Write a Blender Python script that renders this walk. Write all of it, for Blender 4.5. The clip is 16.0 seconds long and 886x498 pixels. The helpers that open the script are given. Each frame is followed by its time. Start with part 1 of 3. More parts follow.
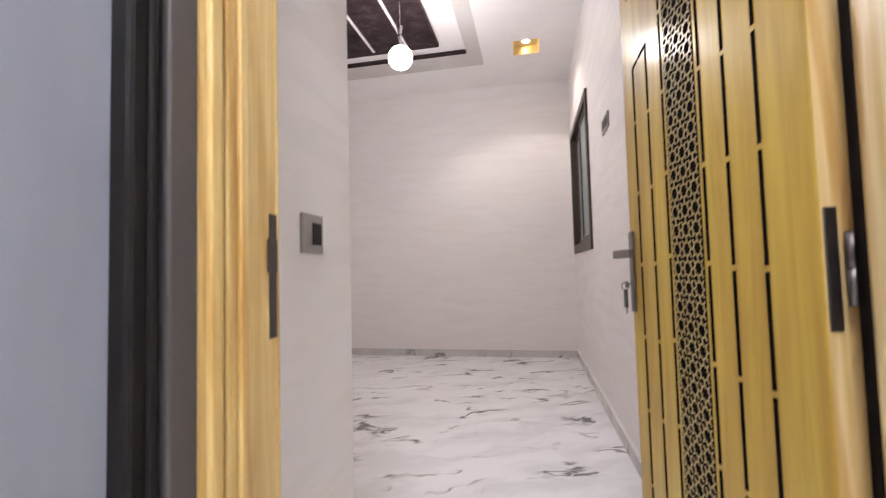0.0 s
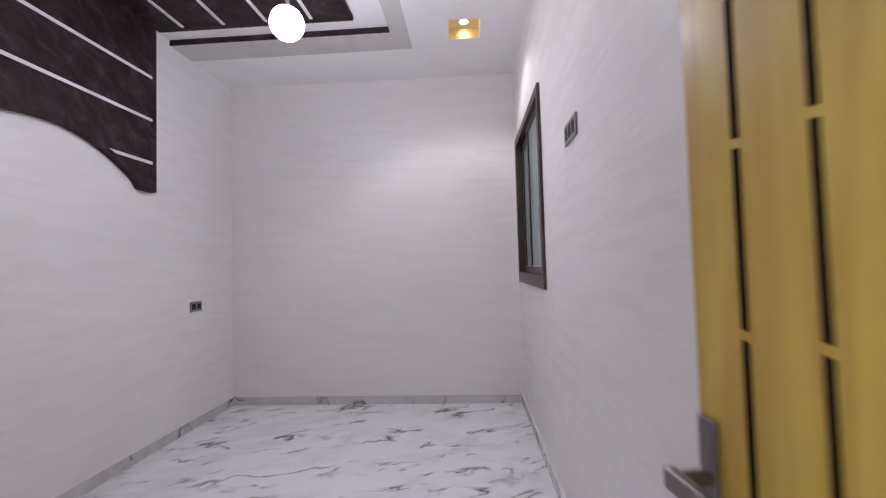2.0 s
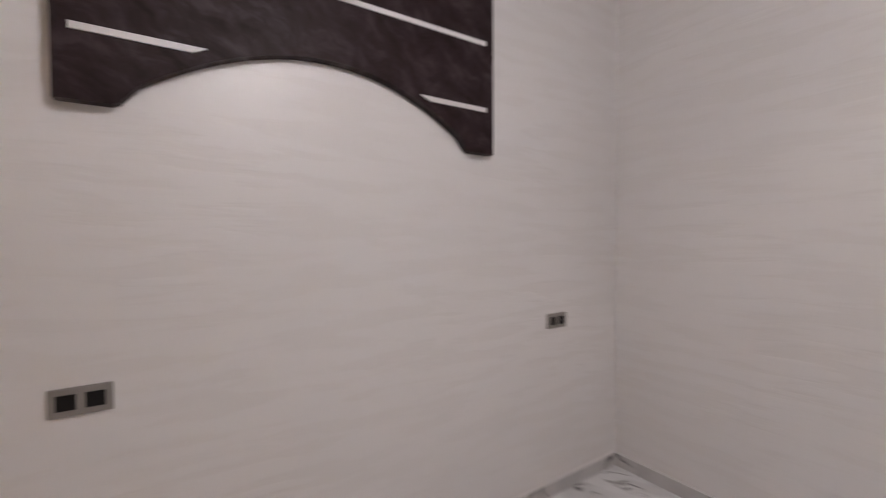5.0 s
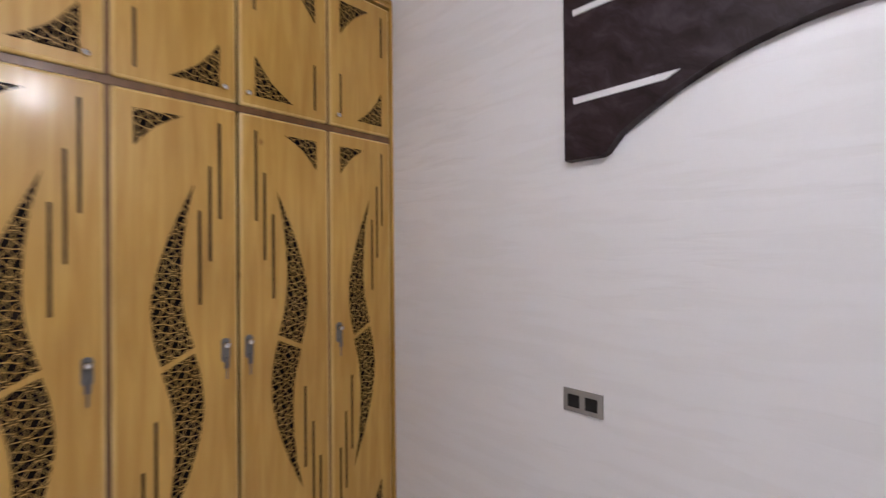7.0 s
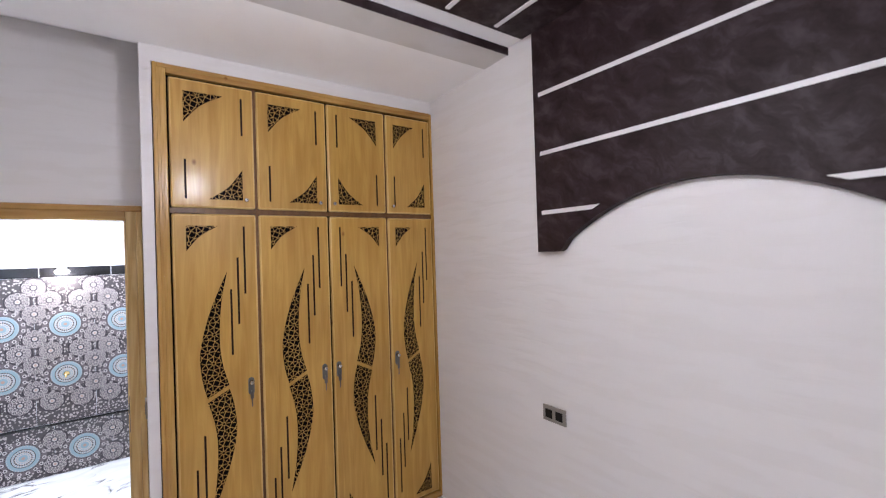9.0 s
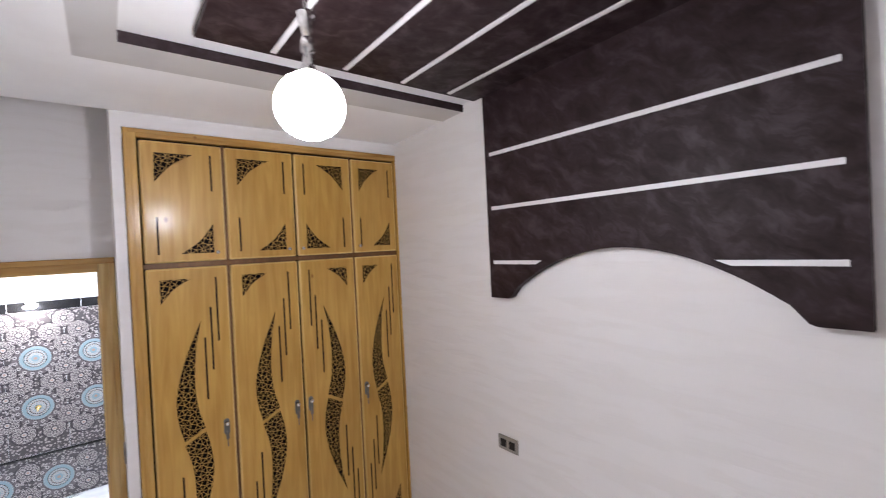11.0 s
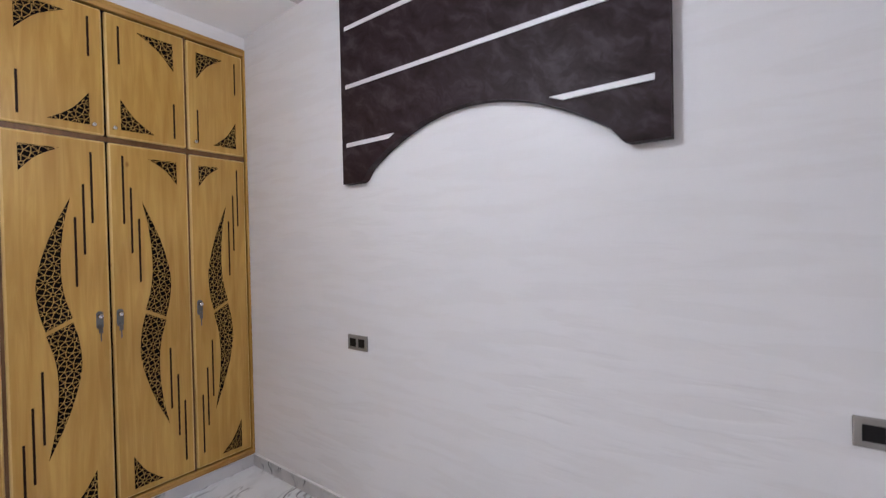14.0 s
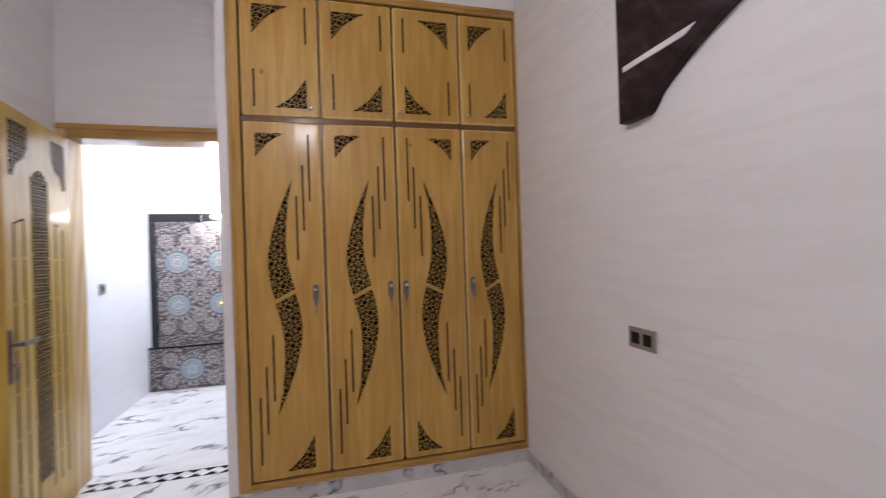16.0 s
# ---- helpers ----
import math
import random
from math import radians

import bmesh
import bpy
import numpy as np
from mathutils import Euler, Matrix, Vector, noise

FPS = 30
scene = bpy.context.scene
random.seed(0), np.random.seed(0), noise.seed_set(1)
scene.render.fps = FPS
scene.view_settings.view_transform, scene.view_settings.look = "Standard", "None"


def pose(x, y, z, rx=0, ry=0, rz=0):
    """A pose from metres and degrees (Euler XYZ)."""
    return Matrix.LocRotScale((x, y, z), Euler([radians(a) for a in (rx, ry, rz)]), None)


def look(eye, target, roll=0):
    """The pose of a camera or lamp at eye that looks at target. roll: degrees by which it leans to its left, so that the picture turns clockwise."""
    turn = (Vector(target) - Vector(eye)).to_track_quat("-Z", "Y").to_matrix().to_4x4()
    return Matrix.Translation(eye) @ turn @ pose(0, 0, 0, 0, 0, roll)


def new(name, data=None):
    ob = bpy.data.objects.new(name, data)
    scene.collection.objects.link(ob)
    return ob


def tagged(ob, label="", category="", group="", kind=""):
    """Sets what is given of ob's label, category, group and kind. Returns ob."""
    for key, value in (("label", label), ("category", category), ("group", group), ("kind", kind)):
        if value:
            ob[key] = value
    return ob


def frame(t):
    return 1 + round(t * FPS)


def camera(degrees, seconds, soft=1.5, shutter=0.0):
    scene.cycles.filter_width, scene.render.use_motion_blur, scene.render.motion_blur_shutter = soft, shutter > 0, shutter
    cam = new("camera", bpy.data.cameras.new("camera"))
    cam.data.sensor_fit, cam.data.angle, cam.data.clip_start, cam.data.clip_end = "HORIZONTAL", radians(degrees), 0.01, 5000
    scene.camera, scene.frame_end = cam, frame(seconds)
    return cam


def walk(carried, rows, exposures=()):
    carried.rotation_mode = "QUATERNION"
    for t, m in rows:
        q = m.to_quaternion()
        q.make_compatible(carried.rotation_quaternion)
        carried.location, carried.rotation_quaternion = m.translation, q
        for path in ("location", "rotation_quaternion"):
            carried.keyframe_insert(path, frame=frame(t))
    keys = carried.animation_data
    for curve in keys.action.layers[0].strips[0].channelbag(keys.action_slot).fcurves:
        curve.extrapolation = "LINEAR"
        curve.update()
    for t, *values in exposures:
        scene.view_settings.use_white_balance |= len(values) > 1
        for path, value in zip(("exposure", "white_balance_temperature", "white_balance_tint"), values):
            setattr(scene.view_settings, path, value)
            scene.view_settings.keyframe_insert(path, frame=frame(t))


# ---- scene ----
cam = camera(92.0, 16.0, soft=1.1, shutter=0.5)
PATH = [
    (0, (2.213, -1.12, 0.963), (1.817, 0.838, 1.059), -1.5),
    (0.5, (2.219, -1.092, 1.087), (1.988, 0.892, 1.183), -1.6),
    (1, (2.227, -0.916, 1.142), (2.072, 1.075, 1.237), -1.5),
    (1.5, (2.258, -0.612, 1.166), (2.122, 1.381, 1.26), -1.5),
    (2, (2.237, -0.3, 1.245), (2.115, 1.695, 1.322), -1.6),
    (2.5, (2.194, 0.014, 1.332), (2.069, 2.009, 1.391), -1.7),
    (3, (2.14, 0.278, 1.345), (2.013, 2.273, 1.4), -1.7),
    (5.5, (1.452, 1.377, 1.445), (-0.485, 1.874, 1.436), -0.7),
    (6, (1.344, 1.466, 1.452), (-0.643, 1.249, 1.507), -0.3),
    (6.5, (1.29, 1.618, 1.536), (-0.439, 0.613, 1.488), -0.5),
    (7, (1.406, 1.784, 1.503), (-0.002, 0.364, 1.513), -0.5),
    (7.5, (1.576, 2.022, 1.503), (0.346, 0.446, 1.539), -0.8),
    (8, (1.677, 2.292, 1.566), (0.524, 0.659, 1.622), -1.2),
    (8.2, (1.695, 2.373, 1.619), (0.548, 0.735, 1.656), -1.3),
    (8.5, (1.709, 2.463, 1.698), (0.567, 0.821, 1.716), -1.6),
    (10.8, (1.824, 2.731, 2.133), (0.593, 1.155, 2.123), -2.6),
    (11, (1.77, 2.776, 2.126), (0.529, 1.208, 2.107), -2.8),
    (11.5, (1.669, 2.856, 2.073), (0.297, 1.402, 2.041), -3.1),
    (12, (1.584, 2.855, 1.949), (0.038, 1.587, 1.902), -2.9),
    (12.5, (1.559, 2.844, 1.84), (-0.044, 1.648, 1.818), -2.6),
    (13, (1.564, 2.836, 1.748), (-0.049, 1.655, 1.734), -1.9),
    (13.5, (1.58, 2.796, 1.608), (-0.039, 1.622, 1.589), -1.4),
    (13.6, (1.598, 2.78, 1.582), (-0.031, 1.621, 1.562), -1.5),
    (14, (1.57, 2.791, 1.492), (-0.041, 1.606, 1.465), -1.2),
    (14.5, (1.564, 2.742, 1.358), (0.066, 1.418, 1.336), -1.3),
    (15, (1.449, 2.62, 1.352), (0.231, 1.034, 1.338), -1.5),
    (15.5, (1.308, 2.506, 1.376), (0.409, 0.72, 1.374), -1.7),
    (16, (1.168, 2.476, 1.341), (0.658, 0.542, 1.345), -1.9),
]
EXPOSURE = [
    (0.0, 0.05, 6750, 17), (0.5, 0.05, 6400, 14), (1.0, 0.0, 6000, 15), (1.5, -0.42, 5900, 27), (2.5, -0.05, 6100, 13), (3.0, -0.07, 6350, 15), (5.5, -0.45, 6700, 15),
    (6.5, -0.08, 6100, 13), (8.0, 0.1, 6050, 15), (11.0, 0.05, 6150, 13), (12.5, 0.05, 5850, 11), (14.5, 0.06, 5800, 11), (16.0, -0.25, 6350, 18),
]
walk(cam, [(t, look(eye, target, roll)) for t, eye, target, roll in PATH], EXPOSURE)

# ---- world and light ----
world = bpy.data.worlds.new("world")
scene.world = world
world.use_nodes = True
wn = world.node_tree.nodes
sky = wn.new("ShaderNodeTexSky")
sky.sky_type, sky.sun_disc, sky.sun_elevation = "NISHITA", False, radians(12)
world.node_tree.links.new(sky.outputs[0], wn["Background"].inputs[0])
wn["Background"].inputs[1].default_value = 0.05

GLOBE_POWER, HALL_POWER = 125.0, 84.0
ZC = lambda y: 2.918 + 0.022 * y - 0.02 * max(0.0, 0.6 - y)


# ---- materials ----
def material(name, color, rough=0.5, metal=0.0, coat=0.0):
    m = bpy.data.materials.new(name)
    m.use_nodes = True
    b = m.node_tree.nodes["Principled BSDF"]
    b.inputs["Base Color"].default_value = (*color, 1)
    b.inputs["Roughness"].default_value = rough
    b.inputs["Metallic"].default_value = metal
    b.inputs["Coat Weight"].default_value = coat
    return m


def node(m, kind, **values):
    n = m.node_tree.nodes.new("ShaderNode" + kind)
    for key, v in values.items():
        n.inputs[key.replace("_", " ")].default_value = v
    return n


def wire(m, a, b):
    m.node_tree.links.new(a, b)


def coords(m, scale=(1, 1, 1), turn=(0, 0, 0), own=False):
    tc = node(m, "TexCoord")
    mp = node(m, "Mapping", Scale=scale, Rotation=turn)
    if own:
        wire(m, tc.outputs["Object"], mp.inputs[0])
    else:
        g = node(m, "NewGeometry")
        wire(m, g.outputs["Position"], mp.inputs[0])
    return mp.outputs[0]


def ramp(m, fac, stops):
    r = node(m, "ValToRGB")
    e = r.color_ramp.elements
    while len(e) < len(stops):
        e.new(0.5)
    for el, (p, c) in zip(e, stops):
        el.position, el.color = p, (*c, 1) if len(c) == 3 else c
    wire(m, fac, r.inputs[0])
    return r.outputs[0]


def bump(m, height, strength, distance=0.002):
    n = node(m, "Bump", Strength=strength, Distance=distance)
    wire(m, height, n.inputs["Height"])
    wire(m, n.outputs[0], m.node_tree.nodes["Principled BSDF"].inputs["Normal"])


def base(m):
    return m.node_tree.nodes["Principled BSDF"]


def plaster(name, c1, c2, rough, streak):
    """Brushed satin wall paint: long level trowel strokes with a soft sheen."""
    m = material(name, c1, rough)
    warp = node(m, "TexNoise", Scale=1.3, Detail=2.0)
    wire(m, coords(m), warp.inputs["Vector"])
    add = node(m, "VectorMath")
    add.operation = "MULTIPLY_ADD"
    wire(m, warp.outputs["Color"], add.inputs[0])
    add.inputs[1].default_value = (0.1, 0.1, 0.09)
    wire(m, coords(m), add.inputs[2])
    st = node(m, "Mapping", Scale=(2.4, 2.4, 17))
    wire(m, add.outputs[0], st.inputs[0])
    n1 = node(m, "TexNoise", Scale=1.0, Detail=3.0, Roughness=0.5, Distortion=0.3)
    wire(m, st.outputs[0], n1.inputs["Vector"])
    n2 = node(m, "TexNoise", Scale=1.1, Detail=3.0)
    wire(m, coords(m, (1, 1, 1.6)), n2.inputs["Vector"])
    edge = ramp(m, n1.outputs[0], [(0.40, (0, 0, 0)), (0.50, (0.75,) * 3), (0.62, (1, 1, 1))])
    mix = node(m, "Math")
    mix.operation = "MULTIPLY"
    wire(m, edge, mix.inputs[0])
    wire(m, n2.outputs[0], mix.inputs[1])
    wire(m, ramp(m, mix.outputs[0], [(0.10, c2), (0.48, c1)]), base(m).inputs["Base Color"])
    wire(m, ramp(m, mix.outputs[0], [(0.1, (rough + 0.09,) * 3), (0.5, (rough - 0.08,) * 3)]), base(m).inputs["Roughness"])
    bump(m, mix.outputs[0], streak, 0.006)
    return m


def wood(name, light, dark, along="z", rough=0.22, rings=0.15):
    """Varnished pine: grain along one axis, a few knots, glossy coat."""
    m = material(name, light, rough, coat=0.3)
    base(m).inputs["Coat Roughness"].default_value = 0.17
    sc = {"z": (14, 14, 0.9), "x": (0.9, 14, 14), "y": (14, 0.9, 14)}[along]
    info = node(m, "ObjectInfo")
    v = node(m, "VectorMath")
    wire(m, coords(m, sc), v.inputs[0])
    wire(m, info.outputs["Random"], v.inputs[1])
    n1 = node(m, "TexNoise", Scale=1.6, Detail=6.0, Roughness=0.6, Distortion=1.2)
    wire(m, v.outputs[0], n1.inputs["Vector"])
    n2 = node(m, "TexNoise", Scale=2.2, Detail=2.0)
    wire(m, coords(m, (1.5, 1.5, 0.7)), n2.inputs["Vector"])
    mid = tuple((a + b) / 2 for a, b in zip(light, dark))
    grain = ramp(m, n1.outputs[0], [(0.3, dark), (0.48, mid), (0.62, light)])
    blend = node(m, "MixRGB")
    blend.blend_type = "MULTIPLY"
    blend.inputs[0].default_value = 0.5
    flame = node(m, "TexWave", Scale=9.0, Distortion=5.5, Detail=2.0, Detail_Scale=0.8)
    flame.bands_direction = "DIAGONAL"
    wire(m, coords(m, {"z": (1, 1, 0.09), "x": (0.09, 1, 1), "y": (1, 0.09, 1)}[along]), flame.inputs["Vector"])
    lines = node(m, "MixRGB", Fac=rings)
    lines.blend_type = "MULTIPLY"
    wire(m, grain, lines.inputs[1])
    wire(m, ramp(m, flame.outputs["Fac"], [(0.05, (0.74, 0.54, 0.30)), (0.4, (1, 1, 1))]), lines.inputs[2])
    wire(m, lines.outputs[0], blend.inputs[1])
    wire(m, ramp(m, n2.outputs[0], [(0.3, (0.66, 0.57, 0.42)), (0.62, (1, 1, 1))]), blend.inputs[2])
    knot = node(m, "TexVoronoi", Scale=1.0)
    wire(m, coords(m, (3.1, 3.1, 2.0)), knot.inputs["Vector"])
    kn = node(m, "MixRGB")
    kn.blend_type = "MULTIPLY"
    kn.inputs[0].default_value = 1.0
    wire(m, blend.outputs[0], kn.inputs[1])
    wire(m, ramp(m, knot.outputs["Distance"], [(0.015, (0.35, 0.18, 0.08)), (0.045, (1, 1, 1))]), kn.inputs[2])
    wire(m, kn.outputs[0], base(m).inputs["Base Color"])
    bump(m, n1.outputs[0], 0.12)
    return m


def marble(name, rough, base_color=(0.80, 0.80, 0.82), shift=(0, 0, 0)):
    """White porcelain with short, drifting grey veins."""
    m = material(name, base_color, rough)
    warp = node(m, "TexNoise", Scale=3.0, Detail=3.0)
    pos = coords(m, (1, 1, 1), (0, 0, radians(-24)))
    wire(m, pos, warp.inputs["Vector"])
    add = node(m, "VectorMath")
    add.operation = "MULTIPLY_ADD"
    wire(m, warp.outputs["Color"], add.inputs[0])
    add.inputs[1].default_value = (0.22, 0.34, 0.2)
    wire(m, pos, add.inputs[2])
    st = node(m, "Mapping", Scale=(1.7, 5.2, 2.5), Location=shift)
    wire(m, add.outputs[0], st.inputs[0])
    n = node(m, "TexNoise", Scale=1.15, Detail=3.0, Roughness=0.5)
    wire(m, st.outputs[0], n.inputs["Vector"])
    sub = node(m, "Math")
    sub.operation = "SUBTRACT"
    sub.inputs[1].default_value = 0.52
    wire(m, n.outputs[0], sub.inputs[0])
    ab = node(m, "Math")
    ab.operation = "ABSOLUTE"
    wire(m, sub.outputs[0], ab.inputs[0])
    gate = node(m, "TexNoise", Scale=2.3, Detail=2.0)
    wire(m, coords(m, (1.0, 2.2, 1.6), (0, 0, radians(-24))), gate.inputs["Vector"])
    vein = ramp(m, ab.outputs[0], [(0.004, (1, 1, 1)), (0.02, (0.35, 0.35, 0.35)), (0.045, (0, 0, 0))])
    mask = ramp(m, gate.outputs[0], [(0.48, (0, 0, 0)), (0.60, (1, 1, 1))])
    mul = node(m, "MixRGB")
    mul.blend_type = "MULTIPLY"
    mul.inputs[0].default_value = 1.0
    wire(m, vein, mul.inputs[1])
    wire(m, mask, mul.inputs[2])
    cloud = node(m, "TexNoise", Scale=1.6, Detail=3.0)
    wire(m, st.outputs[0], cloud.inputs["Vector"])
    tone = ramp(m, cloud.outputs[0], [(0.35, tuple(c * 0.86 for c in base_color)), (0.55, base_color)])
    fin = node(m, "MixRGB")
    wire(m, mul.outputs[0], fin.inputs[0])
    wire(m, tone, fin.inputs[1])
    fin.inputs[2].default_value = (0.17, 0.165, 0.18, 1)
    wire(m, fin.outputs[0], base(m).inputs["Base Color"])
    return m


WALL = plaster("wall_paint", (0.82, 0.792, 0.787), (0.797, 0.766, 0.756), 0.46, 0.3)
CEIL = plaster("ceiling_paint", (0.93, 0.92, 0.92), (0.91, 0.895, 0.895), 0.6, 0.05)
# ceiling tone darkened: the cove's shading is put into its colour
BAND = plaster("cove_shade_tone", (0.62, 0.60, 0.59), (0.59, 0.565, 0.55), 0.55, 0.1)
HALLWALL = plaster("hall_paint", (0.80, 0.82, 0.86), (0.785, 0.80, 0.835), 0.5, 0.08)
WOOD = wood("varnished_wood", (0.62, 0.372, 0.083), (0.50, 0.272, 0.047), rough=0.44)
# paler wood for door bevels: varnish highlights put into the colour
EDGEWOOD = wood("edge_highlight_wood", (0.78, 0.55, 0.20), (0.68, 0.44, 0.13), rough=0.34)
FRAMEWOOD = wood("frame_wood", (0.64, 0.40, 0.11), (0.50, 0.27, 0.06))
LINTEL = wood("lintel_wood", (0.56, 0.34, 0.10), (0.42, 0.22, 0.05), "x")
DOORWOOD = wood("door_wood", (0.61, 0.422, 0.062), (0.47, 0.285, 0.034), rough=0.44)
PALEPINE = wood("pale_varnished_pine", (0.82, 0.62, 0.28), (0.66, 0.43, 0.14), rough=0.3, rings=0.45)
RAWPINE = wood("raw_pine", (0.86, 0.70, 0.40), (0.68, 0.46, 0.17), rough=0.4, rings=0.7)
FLOOR = marble("floor_marble", 0.16, (0.86, 0.865, 0.885))
SKIRT = marble("skirting_marble", 0.2, (0.62, 0.60, 0.60), (3, 1, 2))
# near-black, low-specular colour that stands in for shade in holes and gaps
SLOT = material("hole_shade_black", (0.009, 0.006, 0.005), 0.9)
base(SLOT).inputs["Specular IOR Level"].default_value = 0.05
LATTICE = wood("lattice_wood", (0.50, 0.38, 0.17), (0.42, 0.29, 0.11), rough=0.5)
# darker copy of the wood, with the shade of door gaps in its colour
REBATE = wood("gap_shaded_wood", (0.20, 0.092, 0.024), (0.13, 0.055, 0.014), rough=0.5)
# dark brown for painted groove shade, also the colour of pine knots
GROOVE = material("groove_shade_and_knot_brown", (0.026, 0.012, 0.006), 0.6)
base(GROOVE).inputs["Specular IOR Level"].default_value = 0.15
WHITE = material("white_trim", (0.80, 0.78, 0.78), 0.45)
STEEL = material("brushed_steel", (0.20, 0.18, 0.17), 0.30, 1.0)
DARKSTEEL = material("dark_steel", (0.13, 0.12, 0.12), 0.4, 1.0)
CHROME = material("chrome", (0.72, 0.72, 0.72), 0.12, 1.0)
LOCK = material("grey_lock_metal", (0.17, 0.165, 0.16), 0.42, 0.6)
PLATE = material("grey_plate", (0.31, 0.285, 0.265), 0.35, 0.3)
BROWNALU = material("brown_aluminium", (0.105, 0.092, 0.090), 0.45, 0.3)
BLACK = material("black_insert", (0.014, 0.012, 0.012), 0.45)
base(BLACK).inputs["Specular IOR Level"].default_value = 0.2
ALU = material("dark_aluminium", (0.060, 0.045, 0.037), 0.42, 0.3)
GOLD = material("gold_reflector", (0.90, 0.74, 0.42), 0.3, 0.6)
BLACKTILE = material("black_tile", (0.012, 0.012, 0.014), 0.12)

BROWN = material("brown_panel", (0.036, 0.022, 0.025), 0.5)
bw = node(BROWN, "TexNoise", Scale=6.0, Detail=3.0)
wire(BROWN, coords(BROWN), bw.inputs["Vector"])
ba = node(BROWN, "VectorMath")
ba.operation = "MULTIPLY_ADD"
wire(BROWN, bw.outputs["Color"], ba.inputs[0])
ba.inputs[1].default_value = (0.16, 0.16, 0.16)
wire(BROWN, coords(BROWN, (1, 1, 1), (radians(35), 0, 0)), ba.inputs[2])
bs = node(BROWN, "Mapping", Scale=(9, 7, 17))
wire(BROWN, ba.outputs[0], bs.inputs[0])
bn = node(BROWN, "TexNoise", Scale=1.0, Detail=5.0, Roughness=0.6)
wire(BROWN, bs.outputs[0], bn.inputs["Vector"])
wire(BROWN, ramp(BROWN, bn.outputs[0], [(0.34, (0.017, 0.008, 0.009)), (0.52, (0.028, 0.016, 0.018)), (0.60, (0.041, 0.026, 0.030)), (0.74, (0.060, 0.042, 0.048))]), base(BROWN).inputs["Base Color"])
wire(BROWN, ramp(BROWN, bn.outputs[0], [(0.3, (0.66,) * 3), (0.7, (0.46,) * 3)]), base(BROWN).inputs["Roughness"])
bump(BROWN, bn.outputs[0], 0.35, 0.004)
base(BROWN).inputs["Specular IOR Level"].default_value = 0.22

GLASS = material("frosted_glass", (0.40, 0.50, 0.52), 0.35)
fg = node(GLASS, "TexNoise", Scale=5.0, Detail=4.0)
wire(GLASS, coords(GLASS, (1, 3, 0.7)), fg.inputs["Vector"])
wire(GLASS, ramp(GLASS, fg.outputs[0], [(0.35, (0.26, 0.34, 0.36)), (0.65, (0.46, 0.56, 0.58))]), base(GLASS).inputs["Base Color"])
base(GLASS).inputs["Transmission Weight"].default_value = 0.55
GREYGLASS = material("grey_frosted_glass", (0.40, 0.42, 0.47), 0.35)
gn = node(GREYGLASS, "TexNoise", Scale=3.0, Detail=3.0)
wire(GREYGLASS, coords(GREYGLASS, (2, 2, 0.5)), gn.inputs["Vector"])
wire(GREYGLASS, ramp(GREYGLASS, gn.outputs[0], [(0.3, (0.25, 0.26, 0.30)), (0.7, (0.33, 0.345, 0.385))]), base(GREYGLASS).inputs["Base Color"])


def glow(name, color, strength):
    m = material(name, (0.9, 0.9, 0.9), 0.3)
    base(m).inputs["Emission Color"].default_value = (*color, 1)
    base(m).inputs["Emission Strength"].default_value = strength
    return m


GLOBE = glow("lit_globe", (1.0, 0.985, 1.0), GLOBE_POWER)
gz = node(GLOBE, "NewGeometry")
gs = node(GLOBE, "SeparateXYZ")
wire(GLOBE, gz.outputs["Position"], gs.inputs[0])
gr = node(GLOBE, "MapRange", From_Min=2.396, From_Max=2.570, To_Min=GLOBE_POWER * 1.45, To_Max=GLOBE_POWER * 0.55)
wire(GLOBE, gs.outputs["Z"], gr.inputs["Value"])
wire(GLOBE, gr.outputs[0], base(GLOBE).inputs["Emission Strength"])
BULB = glow("lit_bulb", (1.0, 0.80, 0.45), 70)
HALLGLOW = glow("hall_diffuser", (0.87, 0.935, 1.0), HALL_POWER)


# ---- mesh helpers ----
def box(bm, x0, y0, z0, x1, y1, z1, bevel=0.0):
    vs = [bm.verts.new(p) for p in ((x0, y0, z0), (x1, y0, z0), (x1, y1, z0), (x0, y1, z0), (x0, y0, z1), (x1, y0, z1), (x1, y1, z1), (x0, y1, z1))]
    fs = [bm.faces.new([vs[i] for i in q]) for q in ((3, 2, 1, 0), (4, 5, 6, 7), (0, 1, 5, 4), (1, 2, 6, 5), (2, 3, 7, 6), (3, 0, 4, 7))]
    if bevel:
        es = list({e for f in fs for e in f.edges})
        bmesh.ops.bevel(bm, geom=es, offset=bevel, segments=2, affect="EDGES", profile=0.5)
    return bm


def slab(x0, y0, z0, x1, y1, z1, bevel=0.0):
    return box(bmesh.new(), min(x0, x1), min(y0, y1), min(z0, z1), max(x0, x1), max(y0, y1), max(z0, z1), bevel)


def lathe(profile, centre=(0, 0, 0), seg=24):
    """A turned body about z: profile of (radius, height)."""
    bm = bmesh.new()
    rings = []
    for r, z in profile:
        rings.append([bm.verts.new((centre[0] + r * math.cos(a), centre[1] + r * math.sin(a), centre[2] + z)) for a in (2 * math.pi * k / seg for k in range(seg))] if r > 1e-6 else [bm.verts.new((centre[0], centre[1], centre[2] + z))])
    for a, b in zip(rings, rings[1:]):
        for k in range(seg):
            q = [a[k % len(a)], a[(k + 1) % len(a)], b[(k + 1) % len(b)], b[k % len(b)]]
            q = [v for n, v in enumerate(q) if v not in q[:n]]
            if len(q) > 2:
                bm.faces.new(q)
    bmesh.ops.recalc_face_normals(bm, faces=bm.faces)
    return bm


